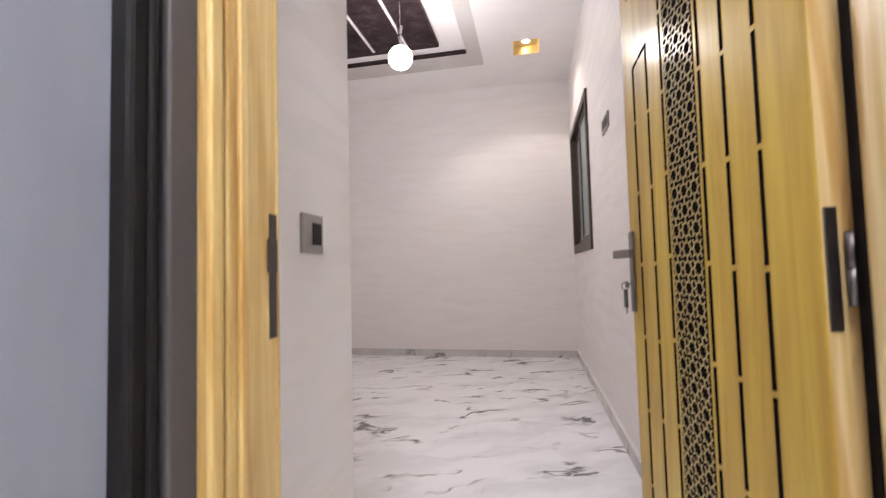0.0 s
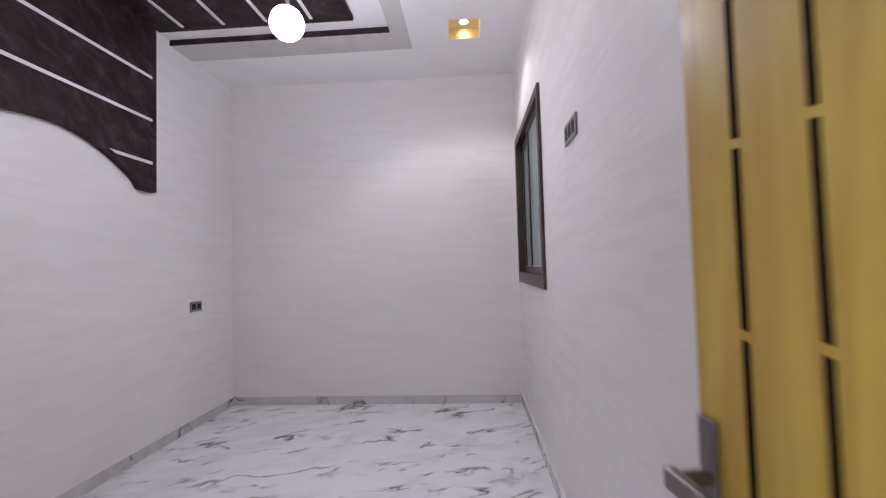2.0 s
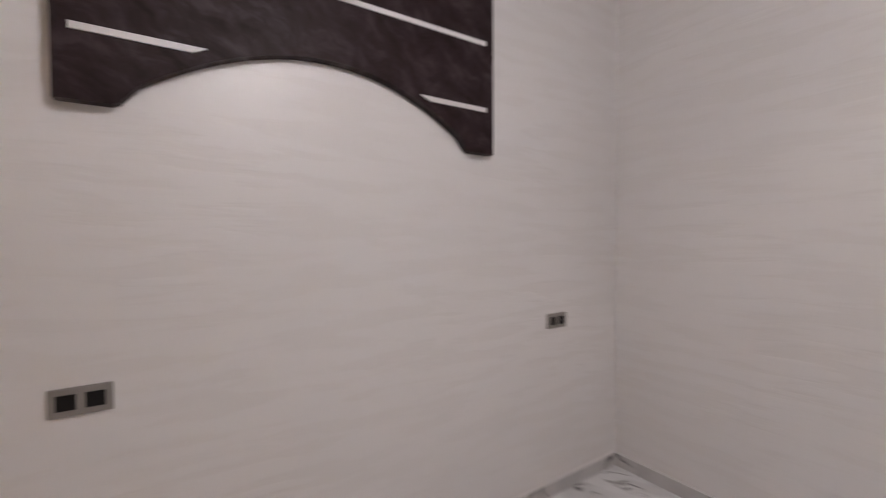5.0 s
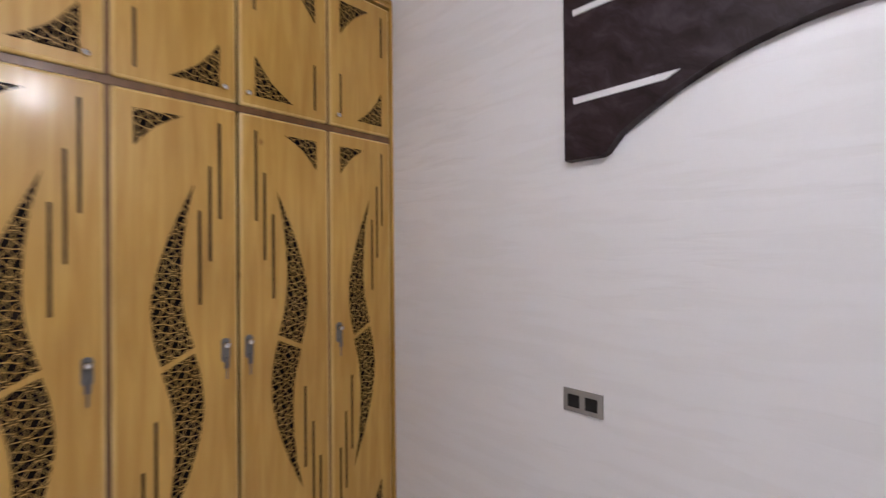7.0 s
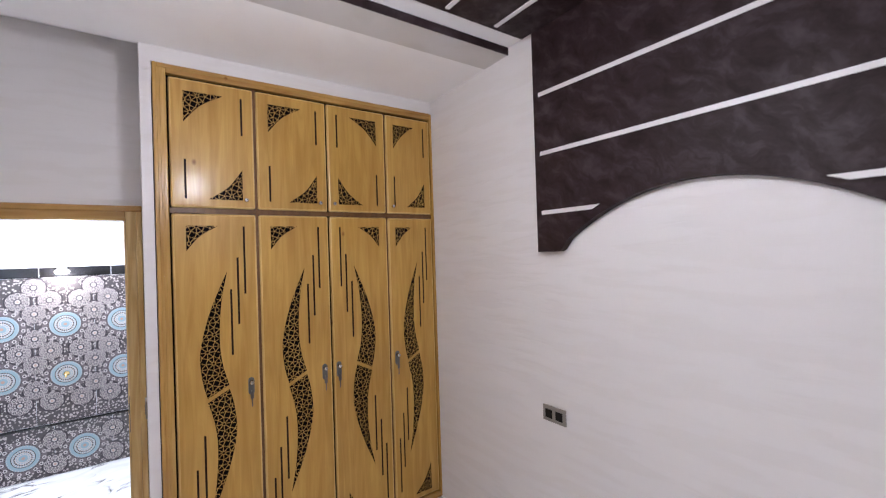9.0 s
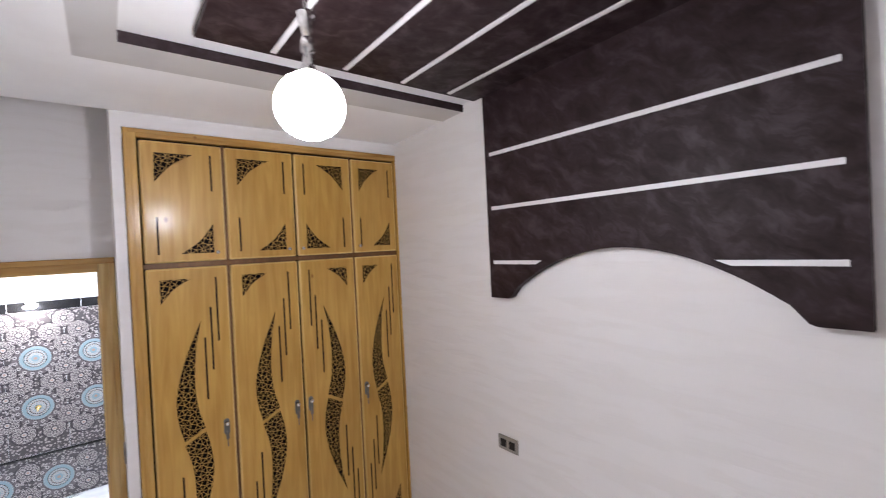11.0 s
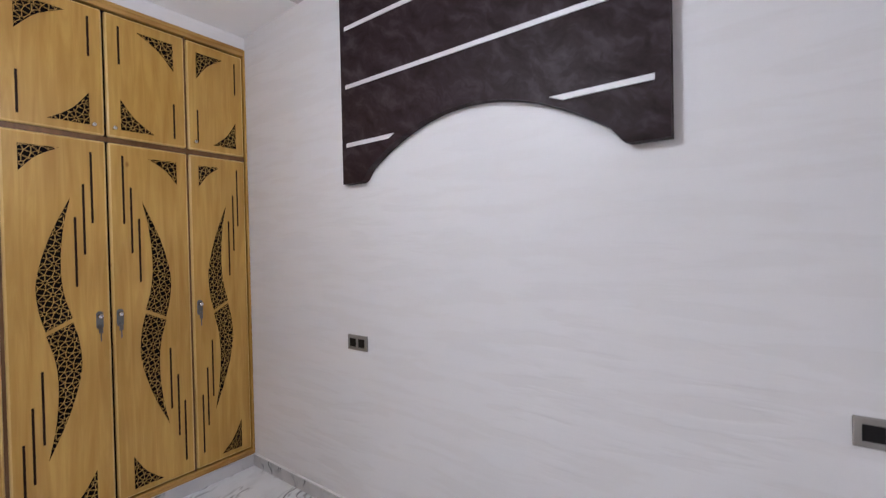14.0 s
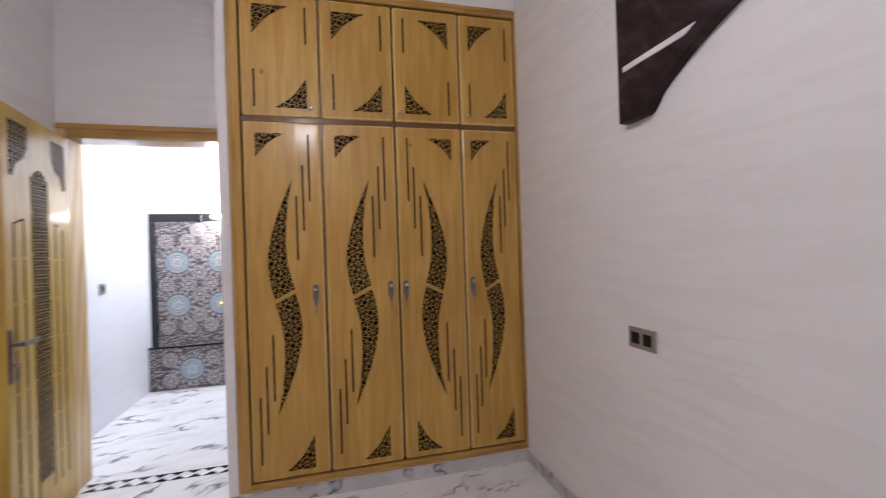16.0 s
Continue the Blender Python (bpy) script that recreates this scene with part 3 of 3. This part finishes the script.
part("leaf_edge", slab(0.001, -0.0015, 0.014, 0.044, -0.0002, 2.043), RAWPINE, leaf, "pale bare pine edge")
for y, z in ((0.014, 1.62), (0.011, 1.36), (0.016, 0.90), (0.012, 0.45)):
    bm = lathe([(0, 0.0016), (0.004, 0.0016), (0.006, 0)], seg=10)
    bmesh.ops.rotate(bm, verts=bm.verts, matrix=Matrix.Rotation(radians(90), 3, "X"))
    bmesh.ops.translate(bm, verts=bm.verts, vec=(y, -0.0016, z))
    part("knot", bm, GROOVE, leaf, "dark knot in the pine")
put_leaf = lambda u, v, w: (-w, u - 0.03, v)
arch = [(0.322, 0.28), (0.452, 0.28), (0.452, 1.735)] + [(0.387 + 0.065 * math.cos(math.pi * k / 10), 1.735 + 0.065 * math.sin(math.pi * k / 10)) for k in range(1, 10)] + [(0.322, 1.735)]
# black sheets on the uncut leaf paint the dark behind the lattice
part("fretwork_ground", prism(arch, 0.0012, lambda u, v, w: put_leaf(u, v, w + 0.0002)), SLOT, leaf, "flat black sheet painting the shade of the pierced holes")
tagged(part("fretwork_lattice", bars(stars(0.322, 0.28, 0.452, 1.80, 0.0433), arch, 0.0030, put_leaf, 0.001, 0.0026), LATTICE, leaf, "star-patterned wooden lattice"), kind="stuff")
for poly in ([(0.50, 1.985), (0.665, 1.985), (0.665, 1.735), (0.635, 1.735), (0.60, 1.80), (0.535, 1.83), (0.50, 1.89)], [(0.25, 1.985), (0.25, 1.89), (0.215, 1.83), (0.15, 1.80), (0.115, 1.735), (0.085, 1.735), (0.085, 1.985)]):
    xs = [p[0] for p in poly]
    part("fretwork_ground", prism(poly, 0.0012, lambda u, v, w: put_leaf(u, v, w + 0.0002)), SLOT, leaf, "flat black sheet painting the shade of the pierced holes")
    tagged(part("fretwork_lattice", bars(stars(min(xs), 1.73, max(xs), 1.985, 0.0433), poly, 0.0030, put_leaf, 0.001, 0.0026), LATTICE, leaf, "star-patterned wooden lattice"), kind="stuff")


# slots are thin strips on the face, their inner shade painted black
def groove(poly):
    part("groove", prism(poly, 0.0012, lambda u, v, w: put_leaf(u, v, w + 0.0002)), SLOT, leaf, "slot drawn as a strip, its shade painted black")


for u, top, off in ((0.305, 1.76, 0.0), (0.469, 1.76, 0.05), (0.225, 1.55, 0.0), (0.138, 1.52, 0.07), (0.552, 1.55, 0.03), (0.640, 1.52, 0.1)):
    z = top
    step = 0.19 - off * 0.4
    while z > 0.22:
        z2 = max(0.2, z - step)
        groove([(u - 0.0045, z2), (u + 0.0045, z2), (u + 0.0045, z), (u - 0.0045, z)])
        z, step = z2 - 0.011, 0.19
groove([(0.56, 1.548), (0.60, 1.537), (0.60, 1.528), (0.56, 1.539)])
groove([(0.61, 1.534), (0.64, 1.526), (0.64, 1.517), (0.61, 1.525)])
groove([(0.218, 1.548), (0.185, 1.537), (0.185, 1.528), (0.218, 1.539)])
plate = part("handle_plate", slab(-0.008, 0.656, 0.825, -0.0005, 0.684, 1.06, 0.003), STEEL, leaf, "brushed steel handle plate")
bm = slab(-0.045, 0.659, 0.985, -0.008, 0.675, 1.001, 0.003)
box(bm, -0.058, 0.545, 0.981, -0.043, 0.676, 1.005, 0.003)
part("lever", bm, STEEL, plate, "angular steel lever")
bm = slab(-0.024, 0.666, 0.905, -0.008, 0.669, 0.909)
box(bm, -0.026, 0.66, 0.896, -0.022, 0.676, 0.915)
part("key", bm, STEEL, plate)
bm = slab(-0.030, 0.661, 0.838, -0.023, 0.681, 0.892, 0.002)
box(bm, -0.0262, 0.668, 0.820, -0.0245, 0.674, 0.845)
ring = [(0.011 * math.cos(math.pi * k / 8), 0.011 * math.sin(math.pi * k / 8)) for k in range(16)]
part("key_ring", bars([(ring[k - 1], ring[k]) for k in range(16)], [(-1, -1), (1, -1), (1, 1), (-1, 1)], 0.002, lambda u, v, w: (-0.0265 + u, 0.671 + w, 0.901 + v), -0.001, 0.001), STEEL, plate, "small steel key ring")
part("key_fob", bm, DARKSTEEL, plate, "hanging key with dark bow")
for z in (0.95, 1.78, 0.25):
    hinge = part("hinge", slab(0.003, -0.005, z - 0.085, 0.020, -0.0016, z + 0.085, 0.001), DARKSTEEL, leaf, "dark steel hinge plate")
    bm = lathe([(0, -0.05), (0.008, -0.05), (0.008, -0.001), (0.006, 0), (0.008, 0.001), (0.008, 0.05), (0, 0.05)], (0.026, -0.018, z), 12)
    part("barrel", bm, STEEL, hinge, "", True)

# ---- window ----
win = thing("window", (EAST, (WY0 + WY1) / 2, WZ0), "sliding window with dark aluminium frame and frosted panes", "window")
win.matrix_world = Matrix()


def rect_frame(name, x0, x1, y0, y1, z0, z1, w, mat, holder, foot=None):
    foot = foot or w
    ob = None
    bm = slab(x0, y0, z0, x1, y0 + w, z1, 0.002)
    box(bm, x0, y1 - w, z0, x1, y1, z1, 0.002)
    box(bm, x0, y0 + w, z1 - w, x1, y1 - w, z1, 0.002)
    box(bm, x0, y0 + w, z0, x1, y1 - w, z0 + foot, 0.002)
    return part(name, bm, mat, holder)


rect_frame("frame", EAST - 0.018, EAST + 0.08, WY0 - 0.02, WY1 + 0.01, WZ0 - 0.02, WZ1 + 0.005, 0.06, ALU, win, 0.085)
mid = (WY0 + WY1) / 2
for y0, y1, x in ((WY0 + 0.04, mid + 0.03, EAST + 0.006), (mid - 0.03, WY1 - 0.05, EAST + 0.036)):
    sash = rect_frame("sash", x, x + 0.026, y0, y1, WZ0 + 0.066, WZ1 - 0.056, 0.045, ALU, win)
    pane = part("pane", slab(x + 0.010, y0 + 0.045, WZ0 + 0.111, x + 0.015, y1 - 0.045, WZ1 - 0.101), GLASS, sash, "frosted pale green glass")
    part("seal", slab(x + 0.002, y0 + 0.046, WZ0 + 0.1115, x + 0.009, y1 - 0.046, WZ0 + 0.118), WHITE, sash, "white sill seal")
part("pull", slab(EAST + 0.001, WY0 + 0.055, 1.62, EAST + 0.0055, WY0 + 0.068, 1.82, 0.001), BLACK, win, "black finger pull")
# unseen wall and ledge, added to keep the light behind the panes dim
setting("wall_shaft", slab(EAST + 0.9, 1.7, 0.0, EAST + 1.0, 4.1, 3.2), HALLWALL, "unseen pale wall added behind the frosted panes")
setting("floor_shaft", slab(EAST + 0.47, 1.7, 0.6, EAST + 0.9, 4.1, 0.7), HALLWALL, "unseen pale ledge added behind the frosted panes")


# ---- switches and sockets ----
def plate_thing(name, m, w, h, holes, label, category, group=""):
    """A wall plate facing local +x, centred on its origin."""
    ob = thing(name, (0, 0, 0), label, category, group)
    ob.matrix_world = m
    part("plate", slab(0, -w / 2, -h / 2, 0.009, w / 2, h / 2, 0.003), PLATE, ob)
    for y, ww, hh in holes:
        part("insert", slab(0.0092, y - ww / 2, -hh / 2, 0.011, y + ww / 2, hh / 2, 0.001), BLACK, ob, "black insert")
    return ob


two = ((-0.033, 0.045, 0.045), (0.033, 0.045, 0.045))
plate_thing("wall_socket", pose(0.0005, 1.06, 0.968), 0.148, 0.082, two, "grey double socket plate with black inserts", "socket", "wall sockets")
plate_thing("wall_socket", pose(0.0005, 3.065, 0.968), 0.148, 0.082, two, "grey double socket plate with black inserts", "socket", "wall sockets")
plate_thing("switch_panel", pose(EAST - 0.0005, 1.50, 1.795, 0, 0, 180), 0.20, 0.09, ((-0.058, 0.04, 0.055), (0, 0.04, 0.055), (0.058, 0.04, 0.055)), "grey triple socket plate high on the wall", "socket")
plate_thing("light_switch", pose(PIER + 0.0005, -0.224, 1.052), 0.094, 0.09, ((0.014, 0.042, 0.05),), "grey light switch with a black rocker", "switch")
plate_thing("hall_switch", pose(H1 - 0.0005, -1.59, 1.114, 0, 0, 180), 0.085, 0.085, ((0, 0.04, 0.045),), "small grey switch on the hall wall", "switch")

# ---- ceiling spots ----
for k, (x0, y0, x1, y1) in enumerate(SPOTS):
    z = ZC((y0 + y1) / 2)
    lit = k == 0
    sp = thing("ceiling_spot", ((x0 + x1) / 2, (y0 + y1) / 2, z), "square recessed gold ceiling spot, lit warm" if lit else "square recessed ceiling spot, unlit", "ceiling light")
    hx, hy = (x1 - x0) / 2, (y1 - y0) / 2
    bm = bmesh.new()
    rim = [bm.verts.new((sx * hx, sy * hy, ZC((y0 + y1) / 2 + sy * hy) - z)) for sx, sy in ((-1, -1), (1, -1), (1, 1), (-1, 1))]
    top = [bm.verts.new((sx * hx * 0.9, sy * hy * 0.9, 0.075)) for sx, sy in ((-1, -1), (1, -1), (1, 1), (-1, 1))]
    bm.faces.new(top)
    for q in range(4):
        bm.faces.new((rim[q], rim[(q + 1) % 4], top[(q + 1) % 4], top[q]))
    part("reflector", bm, GOLD if lit else PLATE, sp)
    part("lamp_ring", lathe([(0.03, 0.073), (0.045, 0.073), (0.045, 0.055), (0.03, 0.055), (0.03, 0.073)], seg=20), CHROME, sp)
    part("bulb", lathe([(0, 0.05), (0.02, 0.052), (0.029, 0.06), (0.029, 0.072)], seg=16), BULB if lit else WHITE, sp, "", True)

spot_light = new("spot_lamp", bpy.data.lights.new("spot_lamp", "SPOT"))
spot_light.data.energy, spot_light.data.color = 26.0, (1.0, 0.93, 0.85)
spot_light.data.spot_size, spot_light.data.spot_blend, spot_light.data.shadow_soft_size = radians(120), 0.4, 0.05
spot_light.matrix_world = pose((SPOTS[0][0] + SPOTS[0][2]) / 2, (SPOTS[0][1] + SPOTS[0][3]) / 2, ZC(2.8) + 0.03)

# ---- hall ----
hd = thing("hall_door", (0, 0, 0), "grey frosted glass door in a dark aluminium frame", "door")
bm = slab(1.72, -0.70, 0, 1.806, BACK - 0.006, 2.13, 0.003)
part("frame", bm, BROWNALU, hd, "brown-grey outer frame")
part("frame", slab(1.72, -1.655, 0, 1.806, -1.60, 2.13, 0.003), BROWNALU, hd)
part("frame", slab(1.72, -1.60, 2.07, 1.806, -0.70, 2.13, 0.003), BROWNALU, hd)
dl = part("leaf_frame", slab(1.74, -0.742, 0.01, 1.796, -0.702, 2.065, 0.006), BLACK, hd, "black aluminium stile")
part("bead", slab(1.7965, -0.722, 0.01, 1.803, -0.712, 2.06, 0.003), BLACK, dl)
part("pane", slab(1.762, -1.598, 0.01, 1.772, -0.743, 2.065), GREYGLASS, hd, "grey frosted glass")

hl = thing("hall_ceiling_light", (2.12, -1.72, 2.95), "bright white square ceiling light", "ceiling light")
part("tray", slab(-0.21, -0.21, -0.02, 0.21, 0.21, -0.001, 0.003), WHITE, hl)
part("diffuser", slab(-0.2, -0.2, -0.035, 0.2, 0.2, -0.0205, 0.005), HALLGLOW, hl)

TILEBASE = material("tile_taupe", (0.13, 0.105, 0.11), 0.14)
tv = node(TILEBASE, "TexVoronoi", Scale=50.0)
wire(TILEBASE, coords(TILEBASE), tv.inputs["Vector"])
wire(TILEBASE, ramp(TILEBASE, tv.outputs["Distance"], [(0.34, (0.40, 0.355, 0.345)), (0.46, (0.075, 0.066, 0.07))]), base(TILEBASE).inputs["Base Color"])
GREIGE = material("tile_greige", (0.14, 0.12, 0.124), 0.16)
CREAM = material("tile_cream", (0.50, 0.455, 0.44), 0.16)
TDARK = material("tile_dark", (0.045, 0.040, 0.046), 0.16)
BLUE = material("tile_blue", (0.25, 0.345, 0.385), 0.16)
ROSE = material("tile_rose", (0.40, 0.27, 0.23), 0.14)
tw = thing("tiled_wall_panel", (0, 0, 0), "glossy patterned tile panel with blue medallions and black border", "tile panel")
WY = H0 + 0.001


def disc(r0, r1, seg, depth, turn=0.0):
    bm = bmesh.new()
    rings = [[bm.verts.new((r * math.cos(2 * math.pi * k / seg + turn), d, r * math.sin(2 * math.pi * k / seg + turn))) for k in range(seg)] for r, d in ((r0, depth), (r1, depth), (r1, 0.0))]
    for a, b in zip(rings, rings[1:]):
        for k in range(seg):
            bm.faces.new((a[k], b[k], b[(k + 1) % seg], a[(k + 1) % seg]))
    bmesh.ops.recalc_face_normals(bm, faces=bm.faces)
    return bm


def dots(n, radius, size, depth):
    bm = bmesh.new()
    for k in range(n):
        a = 2 * math.pi * (k + 0.5) / n
        c = (radius * math.cos(a), radius * math.sin(a))
        bm.faces.new([bm.verts.new((c[0] + size * math.cos(b), depth, c[1] + size * math.sin(b))) for b in (-2 * math.pi * q / 6 for q in range(6))])
    return bm


def motif(kind):
    out = []
    if kind == "rosette":
        for bm, m in ((disc(0.072, 0.084, 8, 0.0005, math.pi / 8), TDARK), (disc(0.022, 0.072, 20, 0.0006), GREIGE), (dots(10, 0.054, 0.0165, 0.0012), CREAM), (dots(10, 0.054, 0.0115, 0.0016), TDARK), (dots(10, 0.054, 0.005, 0.0020), CREAM), (dots(10, 0.030, 0.0055, 0.0012), CREAM), (disc(0.016, 0.023, 14, 0.001), TDARK), (disc(0.009, 0.016, 14, 0.0012), CREAM), (disc(0.0005, 0.009, 12, 0.0014), ROSE)):
            out.append((bm, m))
    else:
        for bm, m in ((disc(0.108, 0.150, 16, 0.0004), GREIGE), (dots(40, 0.113, 0.0045, 0.001), TDARK), (dots(16, 0.133, 0.0155, 0.0012), CREAM), (dots(16, 0.133, 0.0075, 0.0016), TDARK), (dots(16, 0.164, 0.011, 0.0008), CREAM), (dots(16, 0.164, 0.0055, 0.0010), TDARK), (disc(0.078, 0.106, 32, 0.001), BLUE), (dots(32, 0.101, 0.0035, 0.0014), CREAM), (disc(0.073, 0.078, 32, 0.0014), TDARK), (disc(0.03, 0.073, 28, 0.001), CREAM), (dots(24, 0.066, 0.0055, 0.0016), BLUE), (dots(24, 0.055, 0.006, 0.0016), TDARK), (dots(16, 0.040, 0.006, 0.0016), BLUE), (disc(0.0005, 0.012, 16, 0.0014), ROSE), (disc(0.012, 0.03, 16, 0.0012), BLUE)):
            out.append((bm, m))
    data = []
    for bm, m in out:
        me = bpy.data.meshes.new(kind)
        bm.to_mesh(me)
        bm.free()
        me.materials.append(m)
        data.append(me)
    return data


PX, PZP = 0.398, 0.437
ORNAMENT = {"rosette": motif("rosette"), "medallion": motif("medallion")}


def lay(kind, x, z, holder):
    for me in ORNAMENT[kind]:
        ob = new("motif", me)
        ob.location = (x, WY + 0.0062, z)
        if kind == "rosette":
            ob.scale = (1.1, 1, 1.1)
        ob.parent = holder


for part_name, zs, x_start, z_low, z_high in (("upper", (1.30, 0.865), 2.685, 0.452, 1.715), ("lower", (0.205,), 2.575, 0.004, 0.430)):
    for iz, zc0 in enumerate(zs):
        for ix in range(3):
            x = x_start - ix * PX
            if x + PX / 2 < 1.83:
                continue
            zb, zt = max(z_low, zc0 - PZP / 2), min(z_high, zc0 + PZP / 2)
            if iz == 0:
                zt = z_high
            if iz == len(zs) - 1:
                zb = z_low
            xb, xt = max(1.802, x - PX / 2), x + PX / 2
            if ix == 0:
                xt = 2.868 if part_name == "upper" else H1 - 0.002
            tile = part("tile", slab(xb + 0.001, WY, zb + 0.001, xt - 0.001, WY + 0.006, zt - 0.001), TILEBASE, tw)
            spots = [("medallion", x, zc0)]
            for sz in (-1, 1):
                spots += [("rosette", x + PX / 2, zc0 + sz * 0.106), ("rosette", x + sz * 0.099, zc0 - PZP / 2)]
                if iz == 0:
                    spots.append(("rosette", x + sz * 0.099, zc0 + PZP / 2))
            if iz == 0 and part_name == "upper":
                spots.append(("rosette", x + PX / 2, zc0 + PZP - 0.106))
            for kind, mx, mz in spots:
                if mz - 0.09 > zb - 0.15 and mz + 0.1 < z_high + 0.06 and mz - 0.1 > z_low - 0.02 and 1.86 < mx < xt + 0.01:
                    lay(kind, mx, mz, tile)
for x0, x1 in ((1.802, 1.958), (1.962, 2.448), (2.452, 2.935)):
    part("border", slab(x0, WY, 1.717, x1, WY + 0.010, 1.800, 0.002), BLACKTILE, tw, "black border tile")
part("grout", slab(1.9582, WY, 1.717, 1.9618, WY + 0.009, 1.799), WHITE, tw, "white grout joint")
part("grout", slab(2.4482, WY, 1.717, 2.4518, WY + 0.009, 1.799), WHITE, tw, "white grout joint")
part("border", slab(2.870, WY, 0.445, 2.935, WY + 0.010, 1.716, 0.002), BLACKTILE, tw, "black border tile")
part("ledge", slab(1.802, WY, 0.431, 2.968, WY + 0.016, 0.450, 0.003), BLACKTILE, tw, "black ledge strip")

wl = thing("wall_lamp", (2.297, H0 + 0.012, 1.775), "small lit spot lamp over the tiles", "lamp")
part("bracket", slab(-0.03, -0.003, 0.0, 0.03, 0.04, 0.025, 0.004), WHITE, wl)
part("bulb", lathe([(0, -0.03), (0.03, -0.03), (0.045, -0.01), (0.03, -0.001)], (0, 0.075, 0), 18), glow("wall_lamp_glow", (1, 0.97, 0.92), 330), wl, "lit bulb", True)

BRASS = material("brass", (0.75, 0.56, 0.24), 0.22, 1.0)
tap = thing("wall_tap", (2.287, H0 + 0.0085, 0.865), "small brass tap fixed to the patterned tiles", "tap")


def turned(profile, turn, at):
    bm = lathe(profile, seg=16)
    bmesh.ops.rotate(bm, verts=bm.verts, matrix=Matrix.Rotation(radians(turn), 3, "X"))
    bmesh.ops.translate(bm, verts=bm.verts, vec=at)
    return bm


part("flange", turned([(0, 0), (0.022, 0), (0.020, 0.006), (0.010, 0.009), (0.010, 0.05), (0, 0.05)], -90, (0, 0, 0)), BRASS, tap, "", True)
part("spout", turned([(0, 0), (0.008, 0), (0.007, 0.026), (0.009, 0.028), (0, 0.028)], 180, (0, 0.045, 0.004)), BRASS, tap, "", True)
part("handle", turned([(0, 0), (0.005, 0), (0.005, 0.006), (0.012, 0.009), (0.012, 0.014), (0, 0.015)], 0, (0, 0.035, 0.008)), BRASS, tap, "", True)

cover = thing("wall_plate", (2.85, H0 + 0.001, 2.13), "small white cover strip high on the hall wall", "wall plate")
part("plate", slab(-0.075, 0, -0.018, 0.075, 0.014, 0.018, 0.003), WHITE, cover)

# black triangles laid along the threshold
mos = thing("threshold_mosaic", (0, 0, 0.0), "row of black triangle inlays in the white floor", "floor inlay")
tri = {}
for row in (0, 1):
    bm = bmesh.new()
    y0, y1 = (0, 0.045) if row == 0 else (0.05, 0.005)
    bm.faces.new([bm.verts.new(p) for p in ((0, y0, 0.002), (0.09, y0, 0.002), (0.045, y1, 0.002))])
    me = bpy.data.meshes.new("inlay")
    bm.to_mesh(me)
    bm.free()
    me.materials.append(BLACKTILE)
    tri[row] = me
for k in range(9):
    for row in (0, 1):
        ob = new("inlay", tri[row])
        ob.location = (DX0 + 0.01 + k * 0.091 - 0.02 * row, -0.56 + row * 0.05, 0)
        ob.parent = mos
